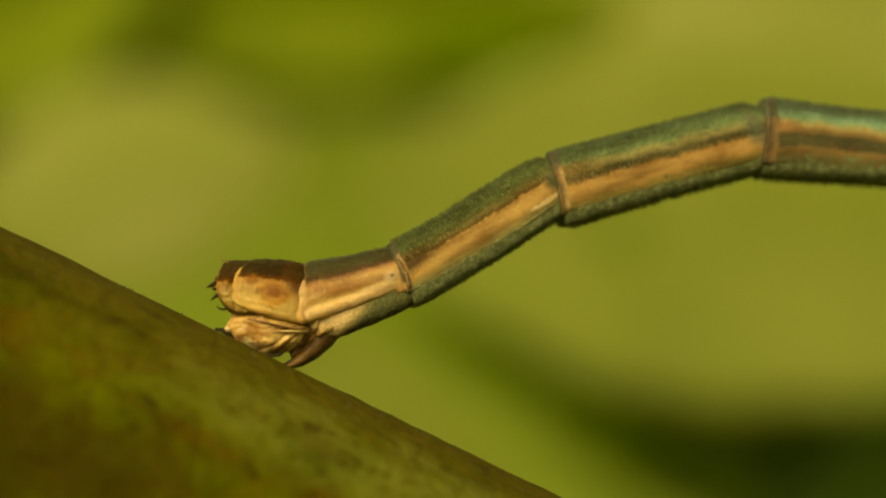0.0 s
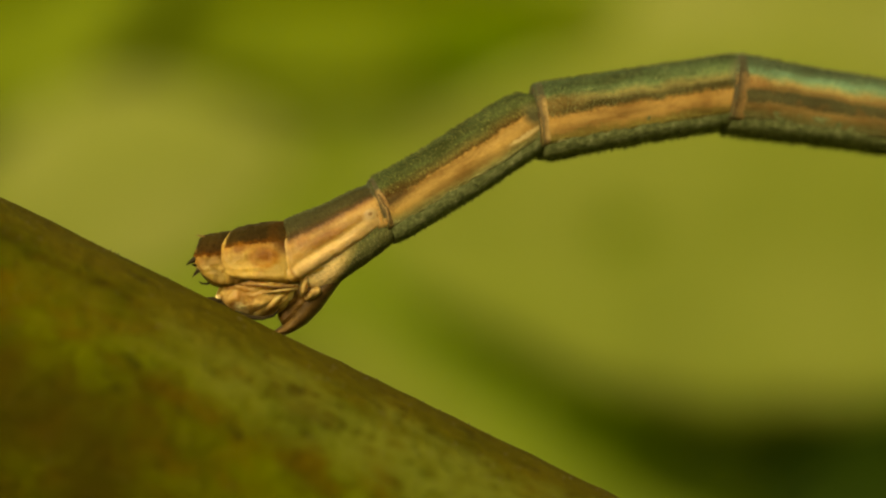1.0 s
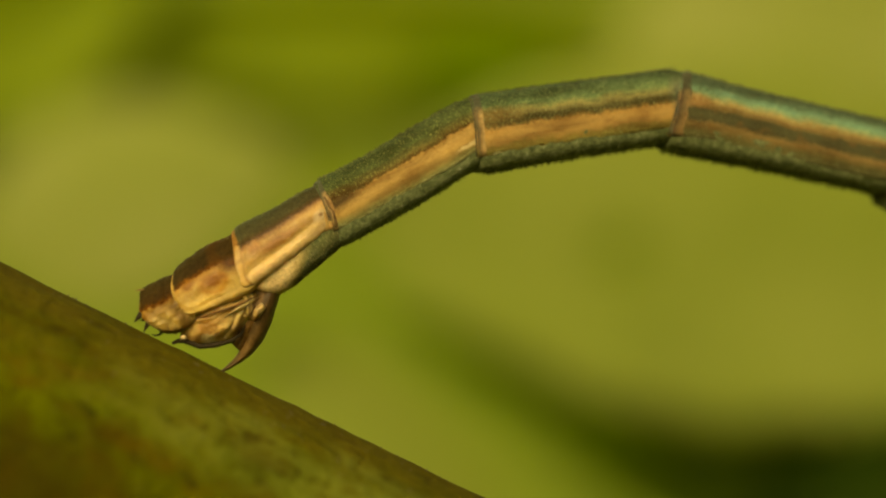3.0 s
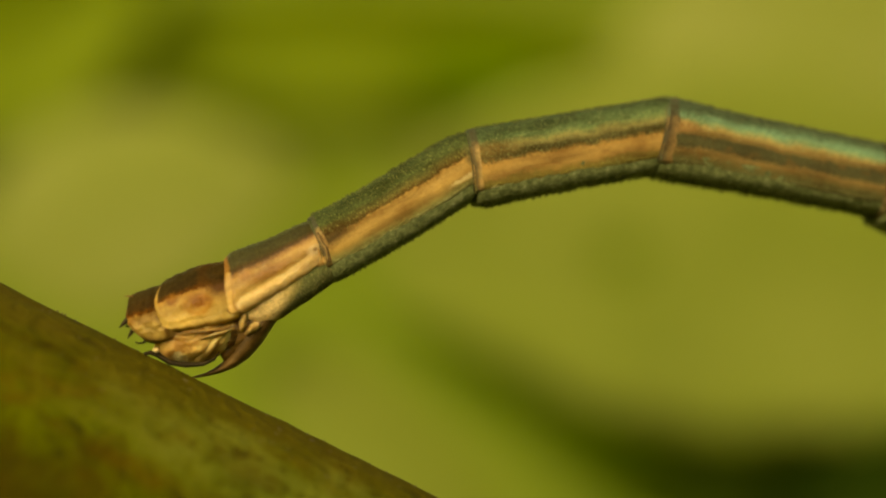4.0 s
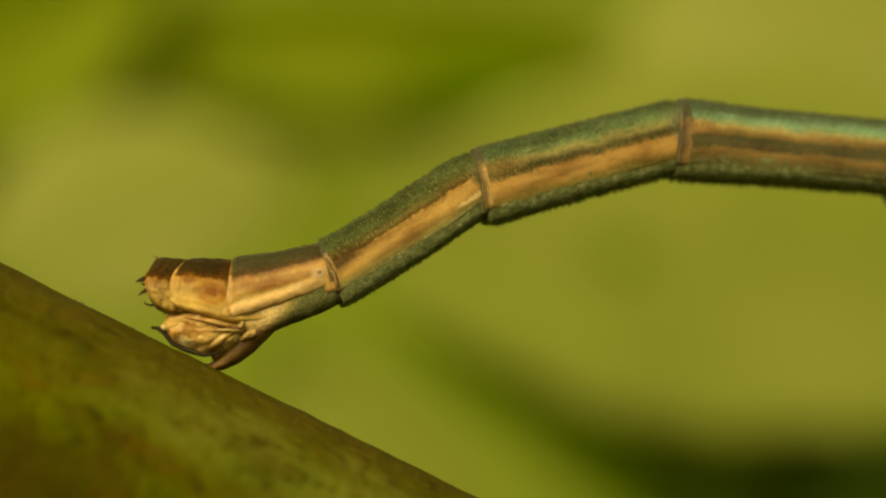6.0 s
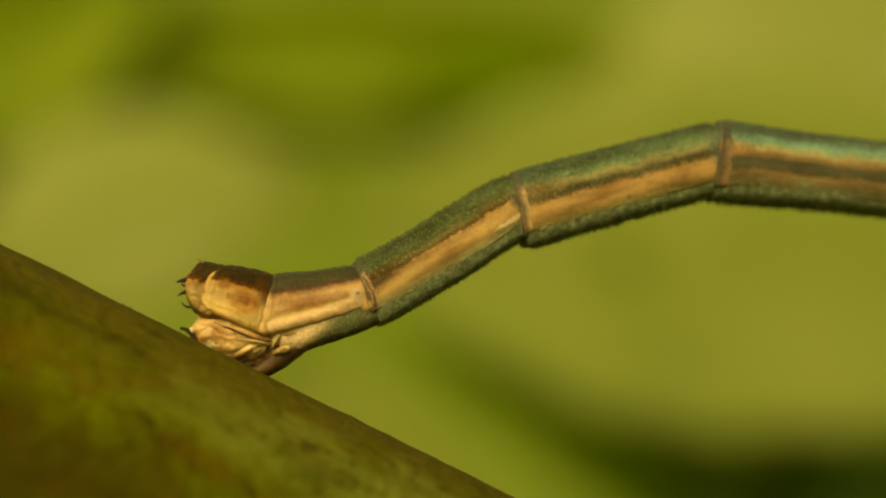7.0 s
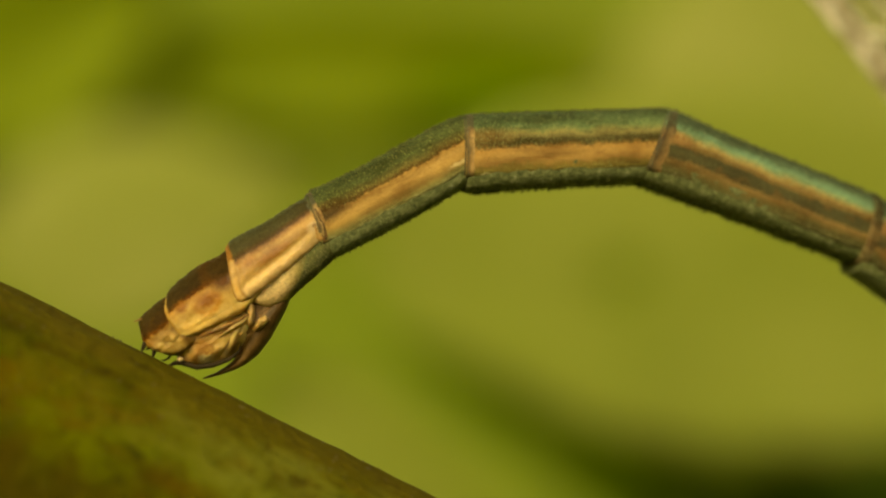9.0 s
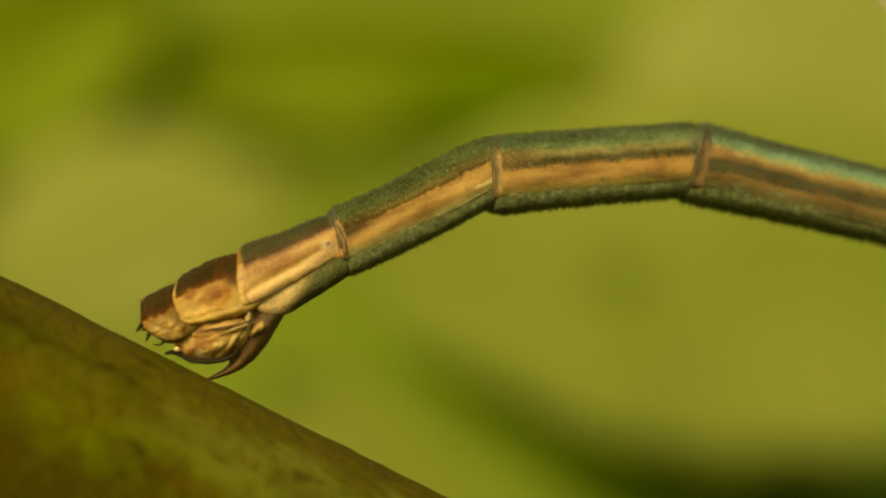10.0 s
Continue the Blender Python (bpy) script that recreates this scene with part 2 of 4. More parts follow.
def fold_skin(name, cross, top):
    """Joint skin: colours from front to rear edge (uv u), darker over the back."""
    m, nt, b = material(name)
    uv = nt.nodes.new("ShaderNodeUVMap")
    uv.uv_map = "bands"
    sep = nt.nodes.new("ShaderNodeSeparateXYZ")
    link(nt, uv.outputs["UV"], sep.inputs["Vector"])
    warp = value(nt, "SUBTRACT", grain(nt, 900, 4), 0.5)
    fine = grain(nt, 3800, 4)
    col = ramp(nt, value(nt, "ADD", sep.outputs["X"], value(nt, "MULTIPLY", warp, 0.5)), cross)
    high = ramp(nt, value(nt, "ADD", sep.outputs["Y"], value(nt, "MULTIPLY", warp, 0.2)), [(top, (1, 1, 1)), (top + 0.14, (0, 0, 0)), (0.84, (0, 0, 0)), (0.95, (0.7,) * 3)])
    col = mix(nt, high, col, (0.055, 0.050, 0.024))
    col = mix(nt, 0.8, col, ramp(nt, fine, [(0.3, (0.6, 0.57, 0.52)), (0.52, (1, 1, 1)), (0.75, (1.25, 1.22, 1.15))]), "MULTIPLY")
    link(nt, col, b.inputs["Base Color"])
    b.inputs["Roughness"].default_value, b.inputs["Specular IOR Level"].default_value = 0.5, 0.12
    b.inputs["Subsurface Weight"].default_value = 0.25
    b.inputs["Subsurface Scale"].default_value = 0.0005
    bump(nt, b, value(nt, "ADD", fine, warp), 0.6, 0.00014)
    return m


collar_skin = fold_skin("joint skin", [(0.0, (0.050, 0.040, 0.018)), (0.20, (0.13, 0.085, 0.034)), (0.40, (0.32, 0.205, 0.085)), (0.62, (0.30, 0.185, 0.072)), (0.80, (0.13, 0.085, 0.032)), (1.0, (0.10, 0.075, 0.03))], 0.20)
collar_brown = fold_skin("brown joint skin", [(0.0, (0.040, 0.030, 0.014)), (0.25, (0.10, 0.065, 0.027)), (0.50, (0.19, 0.115, 0.046)), (0.75, (0.12, 0.074, 0.030)), (1.0, (0.06, 0.045, 0.02))], 0.24)
crease_skin = fold_skin("creased joint skin", [(0.0, (0.40, 0.25, 0.10)), (0.22, (0.13, 0.068, 0.022)), (0.38, (0.36, 0.21, 0.075)), (0.58, (0.30, 0.17, 0.06)), (0.72, (0.060, 0.034, 0.012)), (0.86, (0.26, 0.15, 0.055)), (1.0, (0.10, 0.06, 0.022))], 0.20)
granule_skin = mottled("granules", [(0.3, (0.036, 0.040, 0.011)), (0.55, (0.082, 0.088, 0.028)), (0.75, (0.20, 0.20, 0.09))], 1500, 0.7, spec=0.1)
valve_skin = cuticle("valve skin", [(0.0, (0.206, 0.095, 0.022)), (0.09, (0.464, 0.261, 0.077)), (0.20, (0.696, 0.462, 0.174)), (0.31, (0.361, 0.189, 0.057)), (0.39, (0.605, 0.392, 0.144)),
                                    (0.55, (0.773, 0.547, 0.232)), (0.64, (0.335, 0.166, 0.044)), (0.70, (0.670, 0.452, 0.169)), (0.84, (0.800, 0.593, 0.261)), (1.0, (0.386, 0.208, 0.058))], 0.22,
                     paint=[("oval", 0.43, 0.40, 0.06, 0.10, (0.800, 0.664, 0.367)), ("oval", 0.38, 0.22, 0.10, 0.14, (0.361, 0.184, 0.053)), ("oval", 0.49, 0.60, 0.05, 0.3, (0.464, 0.249, 0.072))],
                     gloss=0.35, rough=0.33, speck=0.2, bare=(0.0, 1.4), wax=0.5, wear=0.8, relief=1.2)
membrane = mottled("membrane", [(0.34, (0.170, 0.092, 0.027)), (0.44, (0.340, 0.212, 0.075)), (0.57, (0.430, 0.299, 0.123)), (0.72, (0.560, 0.434, 0.212))], 600, 0.34, 0.0002, 4, (1, 1, 2.0), spec=0.45)
for wet in (membrane, amber):
    wet.node_tree.nodes["Principled BSDF"].inputs["Subsurface Weight"].default_value = 0.35
    wet.node_tree.nodes["Principled BSDF"].inputs["Subsurface Radius"].default_value = (1.0, 0.6, 0.25)
    wet.node_tree.nodes["Principled BSDF"].inputs["Subsurface Scale"].default_value = 0.0005
plate_brown = mottled("brown plate", [(0.3, (0.036, 0.019, 0.006)), (0.5, (0.074, 0.040, 0.013)), (0.7, (0.150, 0.082, 0.026))], 500, 0.45, 0.0001, spec=0.15)
horn = mottled("dark horn", [(0.3, (0.014, 0.010, 0.005)), (0.7, (0.045, 0.030, 0.014))], 1500, 0.6, spec=0.1)
wing_skin = mottled("wing membrane", [(0.36, (0.11, 0.088, 0.042)), (0.48, (0.33, 0.28, 0.18)), (0.60, (0.66, 0.60, 0.48))], 900, 0.5, 0.0003, 5, (0.6, 1, 1))
wing_clear, nt, bsdf = material("clear wing skin")
bsdf.inputs["Base Color"].default_value = (0.26, 0.24, 0.12, 1)
bsdf.inputs["Roughness"].default_value = 0.4
see = nt.nodes.new("ShaderNodeBsdfTransparent")
blend = nt.nodes.new("ShaderNodeMixShader")
link(nt, ramp(nt, grain(nt, 500, 4), [(0.35, (0.25, 0.25, 0.25)), (0.7, (0.75, 0.75, 0.75))]), blend.inputs[0])
link(nt, see.outputs[0], blend.inputs[1])
link(nt, bsdf.outputs[0], blend.inputs[2])
link(nt, blend.outputs[0], nt.nodes["Material Output"].inputs["Surface"])
wing_vein = mottled("wing vein", [(0.3, (0.36, 0.32, 0.20)), (0.6, (0.56, 0.52, 0.38))], 900, 0.5)
wing_spot = mottled("wing spot", [(0.3, (0.10, 0.07, 0.035)), (0.7, (0.20, 0.14, 0.07))], 900, 0.5)
bark, nt, bsdf = material("green bark")      # green and brown blotches drawn out along the stem, dark flecks
hue = grain(nt, 460, 6, (0.55, 1, 1), 0.60)
tone_noise = grain(nt, 200, 5, (0.8, 1, 1))
fleck_noise = grain(nt, 1150, 5, (0.85, 1, 1))
col = ramp(nt, hue, [(0.36, (0.066, 0.044, 0.003)), (0.45, (0.059, 0.050, 0.003)), (0.53, (0.057, 0.060, 0.003)), (0.65, (0.069, 0.077, 0.004))])
col = mix(nt, 1.0, col, ramp(nt, tone_noise, [(0.33, (0.62, 0.60, 0.57)), (0.5, (0.97, 0.97, 0.97)), (0.67, (1.2, 1.18, 1.1))]), "MULTIPLY")
col = mix(nt, ramp(nt, fleck_noise, [(0.30, (0.8,) * 3), (0.41, (0, 0, 0))]), col, (0.018, 0.015, 0.002))
col = mix(nt, ramp(nt, fleck_noise, [(0.58, (0, 0, 0)), (0.74, (0.45,) * 3)]), col, (0.095, 0.092, 0.010))
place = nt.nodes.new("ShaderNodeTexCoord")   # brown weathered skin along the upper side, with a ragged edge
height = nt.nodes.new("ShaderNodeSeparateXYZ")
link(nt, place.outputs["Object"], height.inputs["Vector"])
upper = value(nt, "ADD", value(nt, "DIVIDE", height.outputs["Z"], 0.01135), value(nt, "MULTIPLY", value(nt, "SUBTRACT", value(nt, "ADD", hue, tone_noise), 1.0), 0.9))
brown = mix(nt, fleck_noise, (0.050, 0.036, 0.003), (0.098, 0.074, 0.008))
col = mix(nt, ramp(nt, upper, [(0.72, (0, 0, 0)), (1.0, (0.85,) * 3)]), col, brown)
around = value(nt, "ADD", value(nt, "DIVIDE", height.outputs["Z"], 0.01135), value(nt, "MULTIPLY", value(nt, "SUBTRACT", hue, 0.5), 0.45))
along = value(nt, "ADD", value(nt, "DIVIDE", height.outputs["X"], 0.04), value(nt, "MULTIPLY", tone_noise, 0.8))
pale_streak = value(nt, "MULTIPLY", ramp(nt, around, [(0.46, (0, 0, 0)), (0.70, (0.75,) * 3), (0.82, (0.75,) * 3), (0.93, (0, 0, 0))]), ramp(nt, along, [(0.22, (0, 0, 0)), (0.62, (1, 1, 1))]))
pale_streak = value(nt, "MULTIPLY", pale_streak, ramp(nt, fleck_noise, [(0.34, (0.25,) * 3), (0.52, (1, 1, 1))]))
stain_shade = value(nt, "MULTIPLY", ramp(nt, around, [(0.28, (0.75,) * 3), (0.58, (0, 0, 0))]), ramp(nt, along, [(0.20, (1, 1, 1)), (0.56, (0, 0, 0))]))
col = mix(nt, stain_shade, col, (0.036, 0.026, 0.002))   # brown blotch low on the flank, with the underside's form shade painted in
col = mix(nt, pale_streak, col, (0.110, 0.120, 0.018))   # pale green in a streak along the flank
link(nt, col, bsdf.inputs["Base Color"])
bsdf.inputs["Roughness"].default_value, bsdf.inputs["Specular IOR Level"].default_value = 0.9, 0.03
bump(nt, bsdf, value(nt, "ADD", hue, fleck_noise), 0.6, 0.0007)
bark_wart = mottled("bark wart", [(0.3, (0.04, 0.026, 0.007)), (0.7, (0.10, 0.065, 0.02))], 900, 0.7)
leaf_base = leaf_material("leaf yellow green", (0.178, 0.238, 0.024), (0.212, 0.268, 0.034), 18)
leaf_ochre = leaf_material("leaf ochre", (0.254, 0.288, 0.056), (0.300, 0.318, 0.086), 20)
leaf_straw = leaf_material("leaf straw green", (0.206, 0.247, 0.037), (0.246, 0.276, 0.056), 20)
leaf_mid = leaf_material("leaf green", (0.142, 0.190, 0.008), (0.178, 0.230, 0.012), 20)
leaf_green = leaf_material("leaf fresh green", (0.10, 0.175, 0.002), (0.13, 0.20, 0.003), 20)
leaf_dark = leaf_material("leaf dark green", (0.100, 0.145, 0.003), (0.128, 0.180, 0.005), 20)
# near-black green: shade of the gap between leaves, put into the colour
leaf_gap_shade = leaf_material("leaf gap shade", (0.017, 0.034, 0.001), (0.028, 0.054, 0.001), 20)
# unseen ground, coloured yellow-green to throw light up onto the belly
bounce_green = mottled("bounce green ground", [(0.3, (0.10, 0.12, 0.02)), (0.7, (0.20, 0.22, 0.05))], 3, 0.9, 0.01)
hedge = leaf_material("far foliage", (0.14, 0.18, 0.012), (0.26, 0.29, 0.03), 5)


# ---- mesh helpers ----
def part(name, bm, mat, parent=None, label="", smooth=True):
    me = bpy.data.meshes.new(name)
    bm.normal_update()
    bm.to_mesh(me)
    bm.free()
    me.materials.append(mat)
    for p in me.polygons:
        p.use_smooth = smooth
    ob = new(name, me)
    ob.parent = parent
    if label:
        ob["label"] = label
    return ob


def tube(stations, rows=26, sides=40, power=2.5, rough=0.0, seed=0, closed=True, lean=0.0, wrinkle=0.0, sculpt=None, edge=None, roof=False, whole=False, chart=None):
    """A closed skin round a line along x. Stations: x, top, bottom, half width, in mm. sculpt(x, v): relief of the flanks, x from the front edge; edge(v): shape of
    the front edge. uv 'bands': along (cm from the front edge, or 0 to 1 where whole), from back to belly."""
    bm = bmesh.new()
    uv = bm.loops.layers.uv.new("bands")
    st = np.array(stations, float)
    xs = np.linspace(st[0, 0], st[-1, 0], rows)
    shape = [np.interp(xs, st[:, 0], st[:, k]) for k in (1, 2, 3)]
    for line in shape:                         # no kinks at the stations
        for _ in range(rows // 14):
            line[1:-1] = (line[:-2] + 2 * line[1:-1] + line[2:]) / 4
    top, bot, half = shape
    rings, where = [], {}
    for i, x in enumerate(xs):
        ring = []
        mid, h = (top[i] + bot[i]) / 2, (top[i] - bot[i]) / 2
        for k in range(sides):
            a = 2 * math.pi * k / sides
            c, s = math.cos(a), math.sin(a)
            zr = math.copysign(abs(c) ** (2 / power), c)
            yr = math.copysign(abs(s) ** (2 / power), s)
            v = (1 - zr) / 2
            if roof:                           # steep flat flanks, widest low down
                wide = (1 - max(0.0, 1 - v / 0.86) ** 2.2) ** 0.6 if v < 0.86 else max(0.0, 1 - ((v - 0.86) / 0.14) ** 3) ** 0.5
                yr = math.copysign(wide, s) if k % (sides // 2) else 0.0
            p = Vector((x, half[i] * yr, mid + h * zr))
            near = max(0.0, 1 - (x - xs[0]) / 4)
            p.x += lean * (p.z / 4) * -1 * near
            if edge:
                p.x += edge(v) * near ** 2
            if rough:
                d = noise.noise(p * 1.6 + Vector((seed * 7.3, 0, 0))) + 0.5 * noise.noise(p * 4.1)
                p += Vector((0, yr, zr)) * d * rough
            if sculpt and k % (sides // 2):
                p.y += math.copysign(sculpt(x - xs[0], v), s)
            if wrinkle:
                q = Vector((p.x * 0.32 + 0.25 * p.z, p.y * 0.7, p.z * 1.15 - 0.3 * p.x))
                d = 1 - 2 * abs(noise.noise(q + Vector((seed * 3.1, 2, 5)))) - 0.55 + 0.3 * noise.noise(q * 2.6)
                p += Vector((0, yr, zr)) * d * wrinkle
            vert = bm.verts.new(p * MM)
            where[vert] = chart(x, mid + h * zr) if chart else ((x - xs[0]) / (xs[-1] - xs[0]) if whole else (x - xs[0]) / 10, v)
            ring.append(vert)
        rings.append(ring)
    for r0, r1 in zip(rings, rings[1:]):
        for k in range(sides):
            bm.faces.new((r0[k], r0[(k + 1) % sides], r1[(k + 1) % sides], r1[k]))
    if closed:
        bm.faces.new(rings[0])
        bm.faces.new(rings[-1][::-1])
    bmesh.ops.recalc_face_normals(bm, faces=bm.faces)
    for f in bm.faces:
        for loop in f.loops:
            loop[uv].uv = where[loop.vert]
    return bm


def granules(spots, tall=2.3):
    """Small blunt cones: place, direction, size in mm."""
    bm = bmesh.new()
    for p, d, r in spots:
        q = Vector(d).to_track_quat("Z", "Y")
        base = [bm.verts.new((Vector(p) + q @ Vector((0.75 * r * math.cos(a), 0.75 * r * math.sin(a), -r * 0.4))) * MM)
                for a in (0, 1.256, 2.513, 3.77, 5.027)]
        tip = bm.verts.new((Vector(p) + q @ Vector((0.3 * r, 0, r * tall))) * MM)
        for k in range(5):
            bm.faces.new((base[k], base[(k + 1) % 5], tip))
    return bm


def rod(points, radii, sides=8):
    """A bent, tapered rod through points, in mm."""
    bm = bmesh.new()
    rings = []
    pts = [Vector(p) for p in points]
    for i, (p, r) in enumerate(zip(pts, radii)):
        d = (pts[min(i + 1, len(pts) - 1)] - pts[max(i - 1, 0)]).to_track_quat("Z", "Y")
        rings.append([bm.verts.new((p + d @ Vector((r * math.cos(6.2832 * k / sides), r * math.sin(6.2832 * k / sides), 0))) * MM)
                      for k in range(sides)])
    for r0, r1 in zip(rings, rings[1:]):
        for k in range(sides):
            bm.faces.new((r0[k], r0[(k + 1) % sides], r1[(k + 1) % sides], r1[k]))
    bm.faces.new(rings[0][::-1])
    bm.faces.new(rings[-1])
    return bm


# ---- setting ----
bm = bmesh.new()
bmesh.ops.create_grid(bm, x_segments=40, y_segments=40, size=600)
ground = tagged(part("ground", bm, bounce_green), "unseen ground, yellow-green to bounce light up", "ground", kind="structure")

# unseen foliage ring, added to block low blue sky and green the reflections
bm = bmesh.new()
for i in range(49):
    a = radians(-180 + 360 * i / 48)
    for z in (0.0, 0.5, 1.0, 1.5, 1.9 + 0.2 * noise.noise(Vector((math.cos(a) * 3, math.sin(a) * 3, 0)))):
        r = 2.6 + 0.15 * noise.noise(Vector((math.cos(a) * 5, math.sin(a) * 5, z * 3)))
        bm.verts.new((r * math.sin(a), r * math.cos(a), z))
bm.verts.ensure_lookup_table()
for i in range(48):
    for k in range(4):
        bm.faces.new([bm.verts[j] for j in (i * 5 + k, i * 5 + 5 + k, i * 5 + 6 + k, i * 5 + 1 + k)])
tagged(part("backdrop", bm, hedge), "unseen ring of green foliage, added to shape the light", "backdrop", kind="structure")


# ---- background leaves ----
def leaf(label, x, y, z, length, width, turn, mat, lean=0.0, cup=0.12):
    """A broad leaf facing the viewer. Centre in mm, turn of its midrib from the horizontal in degrees."""
    thing = new("leaf")
    tagged(thing, label, "leaf", "leaves behind the insect")
    bm = bmesh.new()
    n, w = 26, 7
    grid = []
    for side in (0, 1):
        layer = []
        for i in range(n + 1):
            t = i / n
            half = width / 2 * (math.sin(math.pi * t ** 0.85) ** 0.75 + 0.004)
            row = []
            for k in range(-w, w + 1):
                s = k / w
                edge = 1 + 0.03 * math.sin(t * 40 + (1 if s > 0 else 3))
                zz = min(cup * width, 9) * s * s + 0.02 * length * math.sin(3 * t) + min(0.01 * width, 0.35) * math.cos(t * 34 - abs(s) * 7) - side * 0.35
                row.append(bm.verts.new(Vector((length * (t - 0.5), half * s * edge, zz)) * MM))
            layer.append(row)
        grid.append(layer)
    for side, layer in enumerate(grid):
        for i in range(n):
            for k in range(2 * w):
                q = (layer[i][k], layer[i + 1][k], layer[i + 1][k + 1], layer[i][k + 1])
                bm.faces.new(q if side == 0 else q[::-1])
    for i in range(n):
        for k in (0, 2 * w):
            bm.faces.new((grid[0][i][k], grid[1][i][k], grid[1][i + 1][k], grid[0][i + 1][k]))
    bmesh.ops.recalc_face_normals(bm, faces=bm.faces)
    part("blade", bm, mat, thing)
    rib = [(length * (t - 0.5), 0, 0.02 * length * math.sin(3 * t) + 0.2) for t in np.linspace(-0.12, 0.97, 14)]
    part("midrib", rod(rib, np.linspace(1.3, 0.25, 14)), mat, thing)
    thing.matrix_world = pose(x * MM, y * MM, Z0 + z * MM) @ pose(0, 0, 0, 90 + lean, 0, 0) @ pose(0, 0, 0, 0, 0, turn)
    return thing


leaf("broad yellow-green leaf, softly lit, far behind the stem", 10, 640, 15, 660, 470, 6, leaf_base, 0, 0.0)
leaf("pale ochre leaf behind the stem", -80, 400, 17, 86, 54, 14, leaf_ochre, 0, -0.02)
leaf("large pale straw-green leaf behind the insect", 83, 360, 5, 204, 88, -4, leaf_straw, 0, 0.01)
leaf("pale ochre leaf high behind the insect", 146, 618, 83, 195, 119, 25, leaf_ochre, 0, -0.02)
leaf("mid-green leaf hanging above the stem", -30, 624, 83, 219, 48, 0, leaf_mid)
leaf("fresh green leaf in the upper corner", -148, 612, 87, 117, 68, 30, leaf_mid)
leaf("slim mid-green leaf slanting behind the stem", -66, 628, 43, 91, 15, -40, leaf_mid)
leaf("small green leaf tip behind the insect", 16, 610, 74, 63, 22, 6, leaf_green)
leaf("long dark green leaf crossing low behind", 96, 420, -60, 176, 46, -20, leaf_dark)
# fills the dark gap below the pale leaf; its shade is base colour
leaf("blackish leaf with the shade of a gap put into its colour", 127, 300, -62, 130, 58, -11, leaf_gap_shade)
leaf("yellow-green leaf low behind the stem", -10, 340, -46, 82, 34, -42, leaf_straw)
leaf("slim green leaf beside a pale leaf", 20, 380, -32, 84, 14, -32, leaf_green)
leaf("mid-green leaf below the upper corner", -108, 622, 74, 70, 44, 12, leaf_mid)
leaf("small dark green leaf scrap before a pale leaf", 41, 330, 4, 11, 9, 20, leaf_dark)

# ---- stem ----
R = 11.35
plant_stem = tagged(new("plant_stem"), "thick mottled green and brown plant stem", "plant stem")
st = [(-110, R, -R, R), (-40, R * 1.0, -R, R), (60, R, -R, R), (190, R * 0.97, -R, R * 0.97)]
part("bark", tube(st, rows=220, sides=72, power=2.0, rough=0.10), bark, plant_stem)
random.seed(5)
spots = []
for _ in range(1000):
    a, x = random.uniform(-2.4, 0.9), random.uniform(-45, 60)
    d = Vector((0, math.sin(a), math.cos(a)))
    spots.append((d * R + Vector((x, 0, 0)), d, random.uniform(0.05, 0.15)))
tagged(part("warty_bark", granules(spots, 1.0), bark_wart, plant_stem), kind="stuff")

# ---- the insect ----
YAW = 10
stick_insect = tagged(new("stick_insect"), "stick insect with green and tan banded abdomen, tip pressed on stem", "insect")
stick_insect.matrix_world = pose(0, 0, Z0, 0, 0, YAW)


def hump(x, middle, width):
    return math.exp(-((x - middle) / width) ** 2)


def segment(length, stations, mat, belly_stations, belly_mat, seed, count, collar=0.8, label="", lean=0.0, lump=0.035, rim=None, hair=1.0, sculpt=None, edge=None, belly_edge=None, fine=False):
    rows, sides = (96, 96) if fine else (56, 56)
    body = part("abdomen_segment", tube(stations, rows=rows, sides=sides, rough=lump, seed=seed, lean=lean, sculpt=sculpt, edge=edge, roof=True), mat, stick_insect, label)
    if belly_stations:
        part("ventral_plate", tube(belly_stations, rows=40, rough=0.06, seed=seed + 3, power=3.0, lean=lean, edge=belly_edge), belly_mat, body, "dark granular belly plate")
    st = np.array(stations, float)
    if collar:
        e = st[0]
        c = [(e[0] - 0.08, e[1] - 0.10, e[2] + 0.10, e[3] - 0.10), (e[0] + 0.05, e[1] + 0.02, e[2] - 0.01, e[3] + 0.04),
             (e[0] + collar * 0.6, e[1] + 0.07, e[2] - 0.05, e[3] + 0.05), (e[0] + collar, e[1] - 0.03, e[2] + 0.03, e[3] - 0.02), (e[0] + collar + 0.3, e[1] - 0.2, e[2] + 0.2, e[3] - 0.2)]
        part("collar", tube(c, rows=20, sides=56, rough=0.05, seed=seed, lean=lean, edge=edge, roof=True, whole=True), rim or collar_skin, body, "narrow tan rim of the segment")
    random.seed(seed)
    spots = []
    bst = np.array(belly_stations or stations, float)
    for i in range(count):
        x = random.uniform(0.03, 0.97) * length
        if i % 5 < 2:
            a = random.uniform(-0.4, 0.4)
            top, half = np.interp(x, st[:, 0], st[:, 1]), np.interp(x, st[:, 0], st[:, 3])
            bot = np.interp(x, st[:, 0], st[:, 2])
        else:
            a = math.pi + random.uniform(-0.9, 0.9)
            top, bot, half = (np.interp(x, bst[:, 0], bst[:, k]) for k in (1, 2, 3))
        c, s = math.cos(a), math.sin(a)
        zr, yr = math.copysign(abs(c) ** 0.83, c), math.copysign(abs(s) ** 0.83, s)
        spots.append(((x + lean * max(0.0, 1 - x / 4) * (1 if i % 5 >= 2 else 0), half * yr, (top + bot) / 2 + (top - bot) / 2 * zr), (-0.35, s, c), random.uniform(0.04, 0.10) * (min(hair, 0.8) if i % 5 < 2 else hair)))
    if spots:
        tagged(part("rough_skin", granules(spots), granule_skin, body), kind="stuff")
    return body


